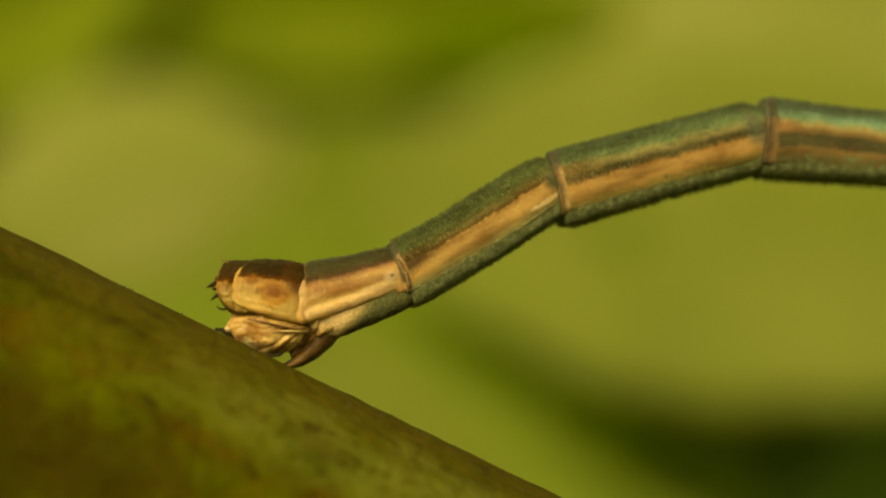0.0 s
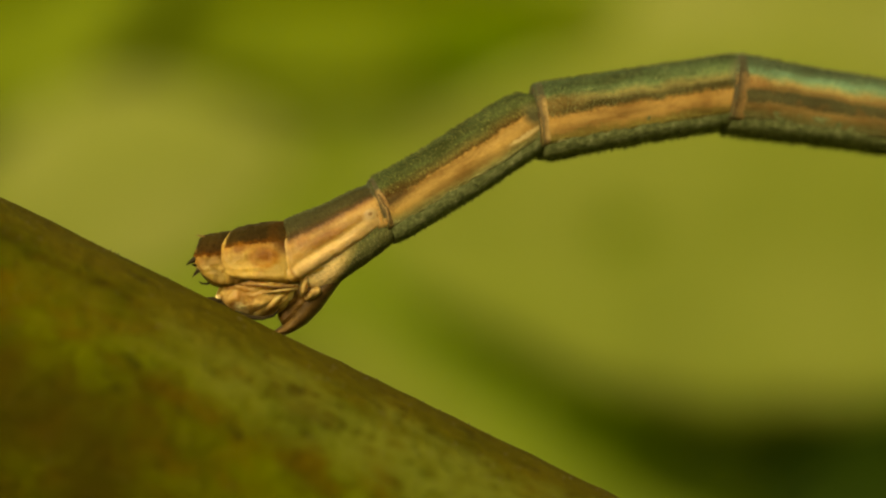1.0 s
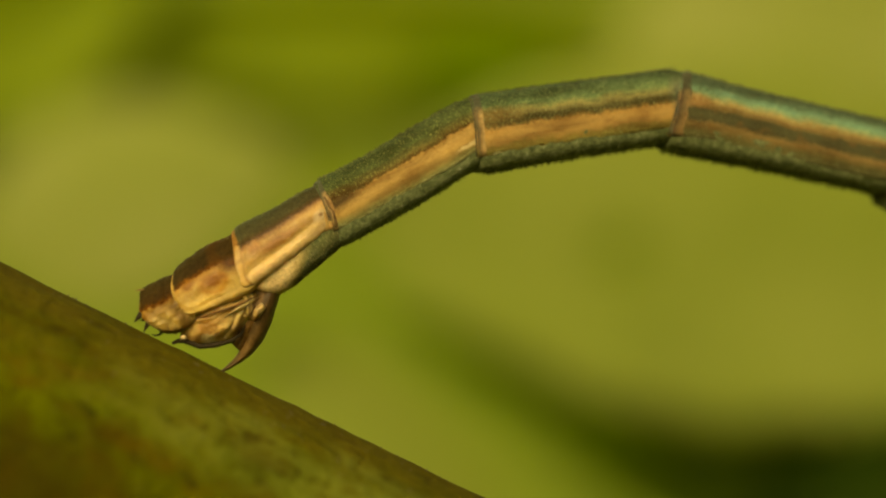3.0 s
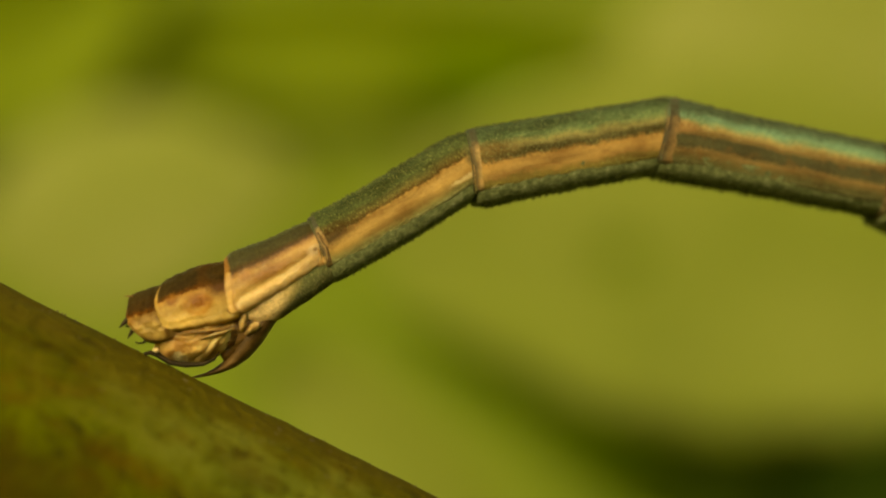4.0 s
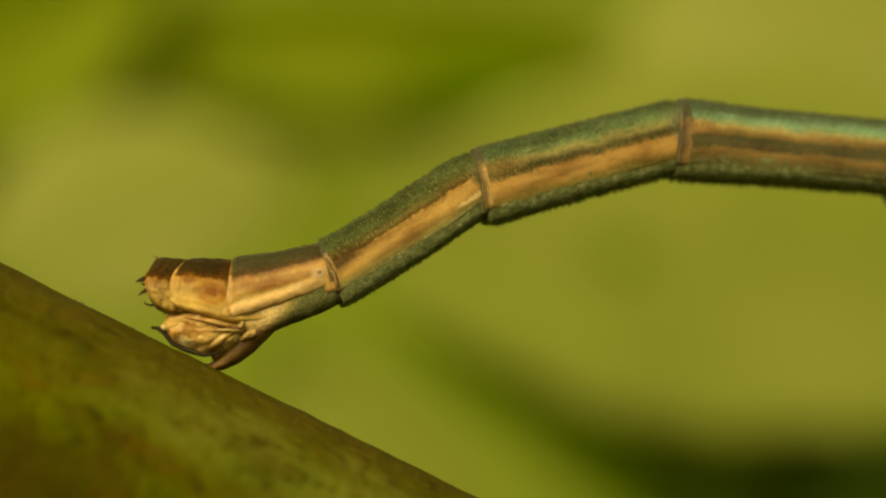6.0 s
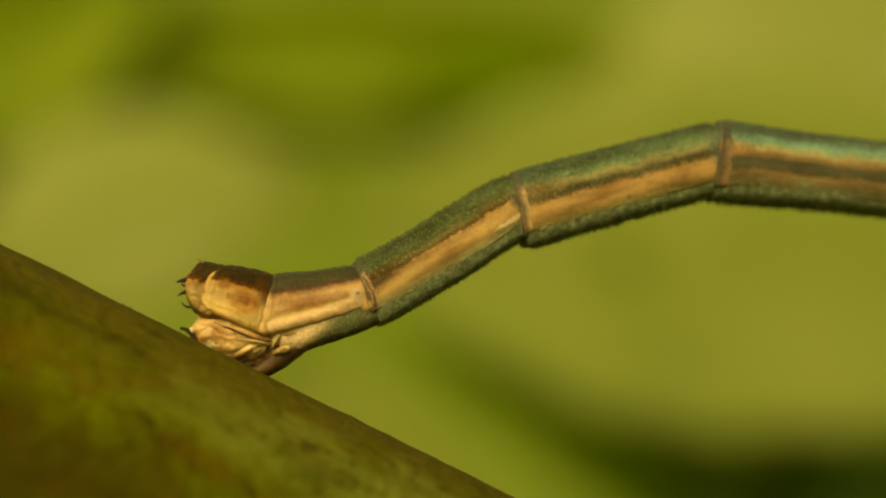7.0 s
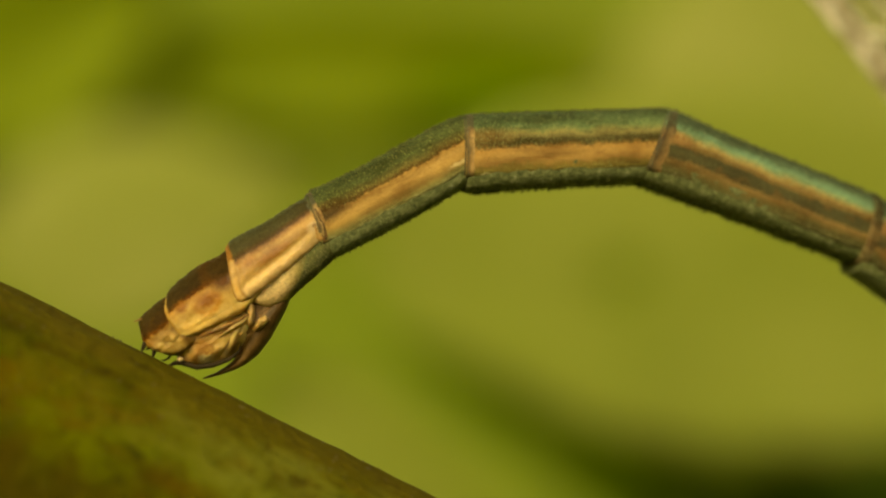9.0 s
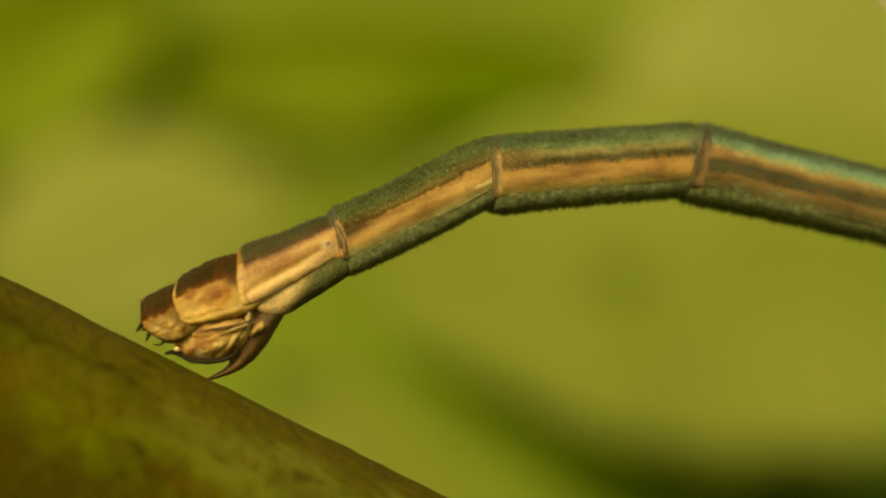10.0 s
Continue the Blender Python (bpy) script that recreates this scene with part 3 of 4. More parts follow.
segment_seven = segment(12.6, [(0, 0, -3.6, 1.75), (0.5, 0.12, -3.65, 1.8), (1.6, 0.0, -3.75, 1.8), (4, -0.02, -3.78, 1.8), (8, 0.14, -3.72, 1.8), (10.6, 0.20, -3.56, 1.75), (11.6, 0.06, -3.45, 1.65), (12.3, -0.45, -3.2, 1.55), (13.8, -1.4, -2.9, 1.2)], skin_seven,
                        [(0.3, -2.4, -4.5, 1.62), (1.0, -2.4, -4.6, 1.77), (6, -2.3, -4.55, 1.78), (12.0, -2.2, -4.2, 1.67), (13.6, -2.2, -3.8, 1.1)], belly, 7, 900, 0.6, lean=-0.8, hair=1.05)
segment_six = segment(14.6, [(0, 0, -4.45, 1.95), (0.6, 0.05, -4.5, 2.0), (4, 0.10, -4.35, 2.0), (12, 0.14, -4.25, 2.0), (14.0, 0.18, -4.2, 1.95), (14.8, -0.2, -3.8, 1.85), (16.2, -1.2, -3.5, 1.5)], skin_six,
                      [(0.2, -2.6, -5.1, 1.82), (1.0, -2.6, -5.2, 1.97), (7, -2.4, -4.95, 1.98), (14.4, -2.5, -4.85, 1.90), (16.0, -2.6, -4.4, 1.3)], belly, 6, 1100, 0.75, lean=-0.35, hair=1.4)
segment_five = segment(16.6, [(0, 0.12, -4.85, 2.2), (0.6, 0.20, -4.85, 2.25), (2.5, 0.12, -4.75, 2.2), (5, 0.0, -4.7, 2.2), (15, 0.0, -4.7, 2.2), (17.4, -0.2, -4.1, 1.9)], skin_five,
                       [(0.2, -2.8, -5.35, 2.05), (1.0, -2.8, -5.4, 2.21), (8, -2.7, -5.15, 2.19), (16.6, -2.7, -5.05, 2.0)], belly, 5, 1000, 1.1, lean=-0.3, rim=collar_brown, hair=1.6)
segment_four = segment(15.0, [(0, 0.1, -5.0, 2.4), (0.6, 0.1, -5.0, 2.4), (8, -0.05, -4.9, 2.4), (15, 0, -5.0, 2.4)], skin_five,
                       [(0.2, -2.8, -5.5, 2.2), (1.0, -2.8, -5.5, 2.3), (15, -2.7, -5.6, 2.2)], belly, 4, 200, 1.0, lean=1.0, rim=collar_dark)


def relief_eight(x, v):
    """A thick fold along the lower edge, a hollow above it, a raised front rim."""
    ends = min(1.0, max(0.0, (x + 0.1) / 0.8)) * min(1.0, max(0.0, (5.6 - x) / 1.6))
    return ends * (0.17 * hump(v, 0.84 - 0.018 * x, 0.12) - 0.12 * hump(v, 0.58, 0.13)) + 0.05 * hump(x, 0.12, 0.16) - 0.06 * hump(x, 0.50, 0.14) + 0.06 * hump(x, 5.2, 0.3) * hump(v, 0.6, 0.12)


def relief_nine(x, v):
    """A raised front rim, a dimpled round mark, a rolled lower edge."""
    r = math.hypot((x - 2.35) / 0.7, (v - 0.55) / 0.145)
    turn = math.atan2(v - 0.55, (x - 2.35) * 0.2)
    return (0.04 * hump(x, 0.12, 0.16) - 0.04 * hump(x, 0.42, 0.12) + 0.07 * hump(v, 0.88, 0.07) - 0.05 * hump(v, 0.74, 0.07) + 0.045 * hump(r, 1.0, 0.35) * (0.6 + 0.5 * math.sin(turn + 2))
            - 0.03 * hump(r, 0.0, 0.5) + 0.06 * hump(x, 3.7, 0.5) * hump(v, 0.7, 0.1) + 0.05 * noise.noise(Vector((x * 1.1, v * 4, 2))))


def relief_ten(x, v):
    return 0.10 * hump(x, 0.15, 0.18) * hump(v, 0.42, 0.12) - 0.12 * hump(v, 0.54, 0.05) + 0.10 * hump(v, 0.64, 0.06) - 0.10 * hump(v, 0.74, 0.05) + 0.06 * math.sin(9 * v + 6 * x)


def edge_nine(v):
    return 0.55 * max(0.0, 1 - v / 0.28) ** 2 - 0.22 * math.sin(math.pi * v) + 0.5 * max(0.0, (v - 0.8) / 0.2) ** 2


segment_eight = segment(5.6, [(-0.45, -0.22, -3.9, 1.76), (-0.1, 0.08, -4.0, 1.92), (0.5, 0.08, -3.97, 1.92), (2.6, -0.14, -3.65, 1.8), (5.0, -0.10, -3.2, 1.7), (6.0, -0.2, -3.05, 1.6), (7.2, -0.9, -2.7, 1.2)], skin_eight,
                        [(-0.1, -2.6, -4.5, 1.30), (0.7, -2.5, -5.15, 1.60), (1.8, -2.4, -5.25, 1.70), (3.4, -2.2, -4.9, 1.70), (5.8, -2.0, -4.4, 1.62), (7.0, -2.2, -4.0, 1.1)], belly_eight, 8, 240, 0.0, "tan segment with a dark back and a thick pale fold",
                        lean=-1.6, lump=0.05, sculpt=relief_eight, edge=lambda v: -0.18 * math.sin(math.pi * v) + 0.6 * max(0.0, (v - 0.78) / 0.22) ** 2, belly_edge=lambda v: 1.3 * max(0.0, (v - 0.5) / 0.5), hair=0.6, fine=True)
segment_nine = segment(4.6, [(-0.45, -0.20, -3.0, 1.50), (-0.25, 0.0, -3.25, 1.72), (1.2, 0.13, -3.7, 1.88), (2.4, 0.12, -4.0, 1.93), (3.4, 0.0, -4.15, 1.82), (4.5, -0.28, -4.1, 1.6), (5.2, -0.25, -4.0, 1.6), (7.0, -0.6, -3.5, 1.4)], skin_nine,
                       None, None, 9, 70, 0.0, "cream segment with a blackish back and a brown ring mark", lean=-0.5, lump=0.06, sculpt=relief_nine, edge=edge_nine, hair=0.6, fine=True)
segment_ten = segment(2.1, [(-0.48, -0.45, -2.7, 0.95), (-0.38, -0.22, -3.0, 1.25), (-0.1, -0.06, -3.3, 1.42), (0.6, 0.02, -3.65, 1.52), (1.2, -0.03, -3.75, 1.55), (2.0, -0.12, -3.65, 1.52), (3.4, -0.4, -3.2, 1.35)], skin_ten,
                      None, None, 10, 30, 0.0, "small cream end segment with a dark brown back", lean=0.0, lump=0.08, sculpt=relief_ten, edge=lambda v: 0.15 - 0.5 * math.sin(math.pi * v), hair=0.6, fine=True)
part("joint_fold", tube([(-1.25, -0.75, -2.9, 1.30), (-0.9, -0.42, -3.15, 1.60), (-0.55, -0.30, -3.3, 1.70), (-0.25, -0.22, -3.4, 1.70), (0.05, -0.02, -3.5, 1.78), (0.25, 0.0, -3.5, 1.74), (0.45, -0.2, -3.3, 1.55)],
                        rows=44, sides=72, rough=0.04, seed=21, lean=-0.8, roof=True, whole=True,
                        sculpt=lambda x, v: 0.045 * math.cos(9.5 * (x + 0.35 * v)) + 0.03 * math.sin(14 * x - 9 * v), edge=lambda v: 0.45 * math.sin(math.pi * v)),
     crease_skin, segment_seven, "creased brown joint skin")


def spread(x, z):
    """Distance and angle from the upper rear corner, out of which the folds spread."""
    a = math.atan2(z + 3.9, x - 3.6)
    return math.hypot(x - 3.6, z + 3.9), a if a > 0 else a + 6.2832


def fan(x, z):
    r, a = spread(x, z)
    wave = math.sin(9 * a + 1.6 * noise.noise(Vector((x * 0.7, z * 0.7, 3)))) + 0.45 * math.sin(21 * a + 3 * noise.noise(Vector((x, z, 8))))
    return 0.10 * wave * min(1.0, r / 1.5) + 0.10 * noise.noise(Vector((x * 1.1, z * 1.1, 1))) + 0.035 * noise.noise(Vector((x * 3.1, z * 3.1, 4)))


def fan_chart(x, z):
    r, a = spread(x, z)
    return r / 10, (a - 2.85) / 1.4


VALVE = [(-1.85, -3.7, -4.25, 0.45), (-1.3, -2.9, -5.0, 1.05), (-0.4, -2.3, -5.5, 1.40), (0.6, -2.3, -5.85, 1.58), (1.4, -2.6, -5.9, 1.62), (2.1, -3.0, -5.75, 1.60), (2.8, -3.6, -5.3, 1.5), (3.6, -3.9, -4.7, 1.1)]
vst = np.array(VALVE)


def valve_relief(x, v):
    x += VALVE[0][0]
    t, b = np.interp(x, vst[:, 0], vst[:, 1]), np.interp(x, vst[:, 0], vst[:, 2])
    return fan(x, t + (b - t) * v)


valve = part("valve", tube(VALVE, rows=110, sides=120, power=2.0, rough=0.05, seed=2, sculpt=valve_relief, chart=fan_chart), valve_skin, stick_insect, "crumpled pale membrane of the valves")
part("valve_keel", rod([(-2.6, -0.6, -3.78), (-2.2, -0.65, -3.86), (-1.85, -0.7, -4.12), (-1.3, -0.85, -4.95), (-0.4, -0.9, -5.48), (0.6, -0.95, -5.85), (1.4, -1.0, -5.85), (1.9, -1.0, -5.5)], [0.10, 0.15, 0.17, 0.17, 0.18, 0.14, 0.09, 0.02], 10), horn, valve, "blackish lower edge of the valves")
part("root_skin", tube([(1.5, -4.2, -5.0, 0.8), (2.2, -4.0, -5.7, 1.2), (2.9, -3.9, -5.7, 1.3), (3.5, -3.9, -5.3, 1.2), (4.0, -3.9, -4.8, 0.9)], rows=40, sides=48, power=2.0, rough=0.10, seed=13, wrinkle=0.14), amber, valve, "brown skin at the root of the valves")
part("bead", rod([(-1.95, -0.95, -3.72), (-1.8, -1.02, -3.86), (-1.66, -1.02, -4.02)], [0.08, 0.17, 0.07], 10), belly_pale, valve, "small pale bead")
part("fold", rod([(-0.5, -1.45, -3.28), (0.6, -1.76, -3.62), (1.6, -1.86, -3.98), (2.6, -1.84, -4.22), (3.4, -1.6, -4.35)], [0.03, 0.07, 0.10, 0.10, 0.04], 10), amber, valve, "brown fold above the membrane")
part("fold", rod([(1.0, -1.68, -4.25), (1.9, -1.84, -4.32), (2.6, -1.80, -4.42), (3.3, -1.55, -4.5)], [0.03, 0.09, 0.12, 0.04], 10), membrane, valve, "pale fold")
for points, radii in (([(-0.40, -0.7, -1.40), (-0.82, -0.8, -1.42), (-1.15, -0.8, -1.54), (-1.42, -0.75, -1.66)], (0.22, 0.20, 0.12, 0.015)), ([(-0.30, -0.6, -1.95), (-0.65, -0.75, -2.12), (-0.95, -0.75, -2.32), (-1.20, -0.7, -2.52)], (0.20, 0.17, 0.10, 0.015)),
                      ([(-0.50, -0.5, -1.75), (-0.82, -0.55, -1.80), (-1.06, -0.52, -1.72)], (0.14, 0.10, 0.015)), ([(0.00, -0.7, -3.05), (-0.40, -0.8, -3.12), (-0.70, -0.8, -3.02), (-0.82, -0.8, -2.85)], (0.10, 0.08, 0.06, 0.02))):
    part("cercus", rod(points, radii, 10), horn, segment_ten, "tiny dark hook")
part("tip_scale", rod([(0.15, -0.3, -0.12), (-0.2, -0.32, 0.03), (-0.36, -0.3, 0.10)], [0.07, 0.05, 0.015]), amber, segment_ten, "small pale flake")

# the curved plate below the tip: a sickle that runs out into a point
genital_plate = part("genital_plate", tube([(-2.2, -0.9, -1.6, 0.8), (-1.4, -0.42, -1.75, 1.25), (-0.6, -0.05, -1.7, 1.4), (0.6, 0.50, -1.5, 1.3), (1.5, 0.76, -0.75, 1.1), (2.4, 0.82, -0.15, 0.85), (3.2, 0.72, 0.14, 0.65), (4.1, 0.50, 0.14, 0.42), (4.8, 0.22, 0.0, 0.22), (5.4, -0.08, -0.14, 0.04)],
                                           rows=60, sides=48, power=2.0, rough=0.04, seed=4), plate_brown, stick_insect, "curved pointed brown plate")
part("inner_plate", tube([(-1.6, -0.8, -2.1, 0.8), (-0.5, -0.3, -2.7, 1.25), (0.6, 0.0, -2.5, 1.35), (1.5, 0.2, -2.1, 1.2), (2.1, 0.2, -1.8, 1.05), (2.6, 0.15, -1.3, 0.8), (3.0, 0.1, -0.7, 0.4)], rows=60, sides=60, power=2.0, rough=0.10, seed=9, wrinkle=0.20), amber, genital_plate, "brown translucent inner skin")
part("plate_lobe", tube([(-0.2, -2.05, -2.65, 0.7), (0.1, -1.65, -2.65, 1.6), (0.5, -1.25, -2.25, 1.74), (0.95, -0.95, -1.75, 1.68), (1.2, -0.95, -1.35, 1.0)], rows=36, sides=40, power=2.0, rough=0.14, seed=6, wrinkle=0.20), membrane, genital_plate, "pale three-cornered flap")
part("plate_lobe", tube([(-0.45, -0.75, -1.1, 0.6), (-0.15, -0.5, -1.4, 1.5), (0.35, -0.42, -1.45, 1.64), (0.9, -0.5, -1.25, 1.42), (1.15, -0.65, -0.95, 0.6)], rows=36, sides=40, power=2.0, rough=0.16, seed=16, wrinkle=0.24), membrane, genital_plate, "pale crumpled lobe")

# wing edge: thickened rim, dark dots, veined skin
wing = part("wing", tube([(-34, 0.3, -0.05, 0.25), (-22, 1.9, -0.05, 0.35), (-4, 2.3, -0.05, 0.42), (8, 2.2, -0.05, 0.42), (15, 1.4, 0.0, 0.35)], rows=160, sides=36, power=2.0, rough=0.10, wrinkle=0.08, seed=11), wing_skin, stick_insect, "pale mottled wing with brown dots and clear skin")
part("membrane", tube([(-30, 1.0, 0.4, 0.05), (-20, 9, 1.2, 0.07), (-4, 12, 1.4, 0.08), (8, 11, 1.4, 0.08), (15, 4, 0.9, 0.08)], rows=60, power=2.0, rough=0.05), wing_clear, wing, "see-through brownish wing skin")
for x in (-22, -15, -8.5, -2.0, 4.5, 10):
    part("vein", rod([(x + 0.0, -0.1, 1.2), (x + 2.2, -0.12, 3.6), (x + 4.2, -0.1, 6.4), (x + 5.6, -0.05, 9.0)], [0.36, 0.30, 0.26, 0.2], 10), wing_vein, wing)
for z in (4.6, 7.6):
    part("vein", rod([(x, -0.1, z * (0.85 + 0.008 * x) + 0.2 * math.sin(x * 0.7 + z)) for x in np.linspace(-18, 12, 24)], [0.2] * 24), wing_vein, wing)
random.seed(8)
for x in np.arange(-24, 12, 0.9):
    xx, zz, r = x + random.uniform(-0.3, 0.3), 0.75 + random.uniform(-0.3, 0.5), random.uniform(0.14, 0.30)
    part("spot", rod([(xx - 0.35, -0.36, zz), (xx, -0.46, zz + 0.1), (xx + 0.35, -0.36, zz)], [0.06, r, 0.06]), wing_spot, wing)


# ---- what moves ----
def at(x, z, turn):
    """A pose in the insect's upright plane: mm along and up, degrees up from the horizontal."""
    return pose(x * MM, 0, z * MM, 0, -turn, 0)


def stem_at(x, z, turn):
    return pose(x * 0.985 * MM, -4.5 * MM, Z0 + z * 0.985 * MM, 0, -turn, 0)


def wing_at(x, z, turn):
    return pose((x * 1.082 + 2.1) * MM, 18 * MM, z * 1.08 * MM, 0, -turn, 0)


def motions():
    walk(plant_stem, [
        (0, stem_at(-16.73, -17.2, -25.8)), (0.2, stem_at(-17.1, -16.67, -25.81)), (0.5, stem_at(-17.47, -15.84, -25.83)), (0.7, stem_at(-17.65, -15.19, -25.85)),
        (0.8, stem_at(-17.68, -14.88, -25.86)), (1, stem_at(-17.69, -14.85, -25.87)), (1.2, stem_at(-17.55, -15.24, -25.88)), (1.5, stem_at(-17.29, -15.76, -25.9)), (1.8, stem_at(-17.15, -16.1, -25.66)),
        (2, stem_at(-17.35, -16.28, -25.5)), (2.2, stem_at(-18.14, -16.36, -25.66)), (2.5, stem_at(-19.71, -16.42, -25.9)), (2.7, stem_at(-20.37, -16.56, -25.91)),
        (3.8, stem_at(-20.56, -17.01, -25.99)), (4, stem_at(-21.18, -17.18, -26)), (4.2, stem_at(-20.85, -17.16, -26.01)), (4.5, stem_at(-19.94, -16.98, -26.03)),
        (4.7, stem_at(-19.65, -16.74, -26.05)), (5, stem_at(-20.31, -16.64, -26.07)), (5.2, stem_at(-20.09, -16.59, -26.08)), (6.3, stem_at(-20.03, -16.2, -26.15)),
        (6.5, stem_at(-20.1, -16.36, -26.17)), (6.8, stem_at(-18.01, -16.39, -26.19)), (7, stem_at(-16.91, -16.41, -26.2)), (7.5, stem_at(-15.89, -16.3, -26.23)),
        (7.8, stem_at(-15.89, -16.73, -26.25)), (8, stem_at(-15.89, -17.09, -26.27)), (8.2, stem_at(-16.48, -17.21, -26.28)), (8.5, stem_at(-17.5, -17.37, -26.3)),
        (8.7, stem_at(-17.58, -17.45, -26.31)), (9, stem_at(-17.61, -17.6, -26.33)), (9.2, stem_at(-17.84, -17.44, -26.35)), (9.5, stem_at(-18.75, -17.26, -26.37)),
        (9.7, stem_at(-18.68, -17.17, -26.38)), (10, stem_at(-17.4, -16.96, -26.4)),
    ])
    walk(segment_ten, [
        (0, at(-14.33, -0.77, 3.22)), (0.2, at(-14.69, -0.07, 4.3)), (0.5, at(-14.77, 0.4, -2.84)), (0.7, at(-14.51, 0.84, 9.3)),
        (1, at(-15.9, 0.88, 11.89)), (1.2, at(-16.34, 0.26, 24.84)), (1.3, at(-16.34, 0.1, 29.19)), (1.5, at(-16.36, -0.68, 31.5)),
        (1.7, at(-17.06, -1.45, 47.37)), (1.8, at(-17.61, -1.49, 45.16)), (2, at(-18.08, -1.26, 37.23)), (2.2, at(-17.43, -1.24, 30.9)),
        (2.5, at(-19.24, -1.39, 35.27)), (2.7, at(-19.78, -1.54, 30.15)), (3.8, at(-19.85, -1.16, 27.59)), (4, at(-20.5, -1.35, 21.94)),
        (4.2, at(-20.14, -1.14, 22.85)), (4.5, at(-19.6, -1.19, 21.72)), (4.7, at(-19.13, -0.73, 23.35)), (5, at(-19.78, -0.4, 22.39)),
        (5.2, at(-19.24, -0.02, 12.64)), (6.3, at(-18.7, 1.44, -2.46)), (6.5, at(-18.7, 0.91, 2.82)), (6.8, at(-16.52, 1.26, -4.83)),
        (7, at(-15.93, 1.23, -9.42)), (7.2, at(-15.97, 1.34, -8.47)), (7.5, at(-15.42, 1.28, -5.37)), (7.8, at(-16.15, 0.4, 3.86)),
        (8, at(-16.52, 0.04, 15.69)), (8.2, at(-17.79, -0.49, 21.93)), (8.4, at(-18.76, -1.75, 37.07)), (8.5, at(-19.2, -1.75, 41.25)),
        (8.7, at(-20.49, -1.8, 54.93)), (9, at(-19.95, -1.6, 44)), (9.2, at(-20.14, -1.06, 41.19)), (9.5, at(-20.75, -0.98, 41.99)),
        (9.7, at(-20.57, -0.62, 40.76)), (10, at(-19.75, 0.05, 30.27)),
    ])
    walk(segment_nine, [
        (0, at(-13.04, -0.7, -2.66)), (0.2, at(-13.23, 0.04, 0)), (0.5, at(-13.3, 0.33, -4.47)), (0.7, at(-13.15, 1.07, 0.08)),
        (1, at(-14.14, 1.25, 9.76)), (1.2, at(-14.51, 1.11, 14.54)), (1.3, at(-14.69, 1.02, 21.93)), (1.5, at(-14.87, 0.44, 30.34)),
        (1.7, at(-15.72, 0.02, 46.23)), (1.8, at(-16.23, -0.1, 51.98)), (2, at(-16.44, -0.02, 41.35)), (2.2, at(-15.72, -0.22, 39.89)),
        (2.5, at(-17.54, -0.18, 35)), (2.7, at(-17.9, -0.45, 38.01)), (3.8, at(-17.9, -0.14, 23.12)), (4, at(-18.69, -0.62, 22.8)),
        (4.2, at(-18.15, -0.31, 19)), (4.5, at(-17.86, -0.49, 21.26)), (4.7, at(-17.61, -0.07, 17.04)), (5, at(-18.01, 0.33, 17.73)),
        (5.2, at(-17.61, 0.35, 14.75)), (6.3, at(-17.06, 1.37, -4.37)), (6.5, at(-17.17, 0.99, -2.33)), (6.8, at(-15.24, 1.16, -9.11)),
        (7, at(-14.62, 1.01, -11.39)), (7.2, at(-14.51, 1.12, -9.51)), (7.5, at(-13.89, 1.14, -7.49)), (7.8, at(-14.51, 0.51, 8.47)),
        (8, at(-14.95, 0.48, 11.7)), (8.2, at(-15.97, 0.24, 20.1)), (8.4, at(-17.17, -0.54, 36.9)), (8.5, at(-17.53, -0.29, 44.44)),
        (8.7, at(-19.34, -0.16, 49.35)), (9, at(-18.33, -0.04, 38.82)), (9.2, at(-18.26, 0.58, 35.57)), (9.5, at(-19.4, 0.32, 33.9)),
        (9.7, at(-18.88, 0.84, 31.28)), (10, at(-17.61, 1.32, 26.84)),
    ])
    walk(valve, [
        (0, at(-12.84, -1.18, 5.34)), (0.2, at(-13.02, -0.42, 7.81)), (0.5, at(-13.12, -0.16, 3.53)), (0.7, at(-12.94, 0.61, 7.88)),
        (1, at(-14.02, 1.05, 13.35)), (1.2, at(-14.47, 1.04, 15.77)), (1.3, at(-14.69, 1.02, 21.93)), (1.5, at(-14.72, 0.16, 31.5)),
        (1.7, at(-15.72, 0.02, 46.23)), (1.8, at(-16.23, -0.10, 51.98)), (2, at(-16.44, -0.02, 41.35)), (2.2, at(-15.72, -0.22, 39.89)),
        (2.5, at(-17.54, -0.18, 35.00)), (2.7, at(-17.90, -0.45, 38.01)), (3.8, at(-17.90, -0.14, 23.12)), (4, at(-18.69, -0.62, 22.80)),
        (4.2, at(-18.15, -0.31, 19.05)), (4.5, at(-17.86, -0.49, 21.26)), (4.7, at(-17.60, -0.09, 17.44)), (5, at(-18.00, 0.32, 17.97)),
        (5.2, at(-17.57, 0.29, 15.90)), (6.3, at(-16.88, 0.88, 3.63)), (6.5, at(-16.97, 0.51, 5.67)), (6.8, at(-15.10, 0.66, -1.11)),
        (7, at(-14.50, 0.50, -3.39)), (7.2, at(-14.37, 0.62, -1.51)), (7.5, at(-13.74, 0.64, 0.51)), (7.8, at(-14.37, 0.27, 12.76)),
        (8, at(-14.80, 0.10, 14.26)), (8.2, at(-15.97, 0.24, 20.10)), (8.4, at(-17.17, -0.54, 36.90)), (8.5, at(-17.53, -0.29, 44.44)),
        (8.7, at(-19.34, -0.16, 49.35)), (9, at(-18.33, -0.04, 38.82)), (9.2, at(-18.26, 0.58, 35.57)), (9.5, at(-19.4, 0.15, 34.5)),
        (9.7, at(-18.88, 0.84, 31.28)), (10, at(-17.66, 1.08, 26.84)),
    ])
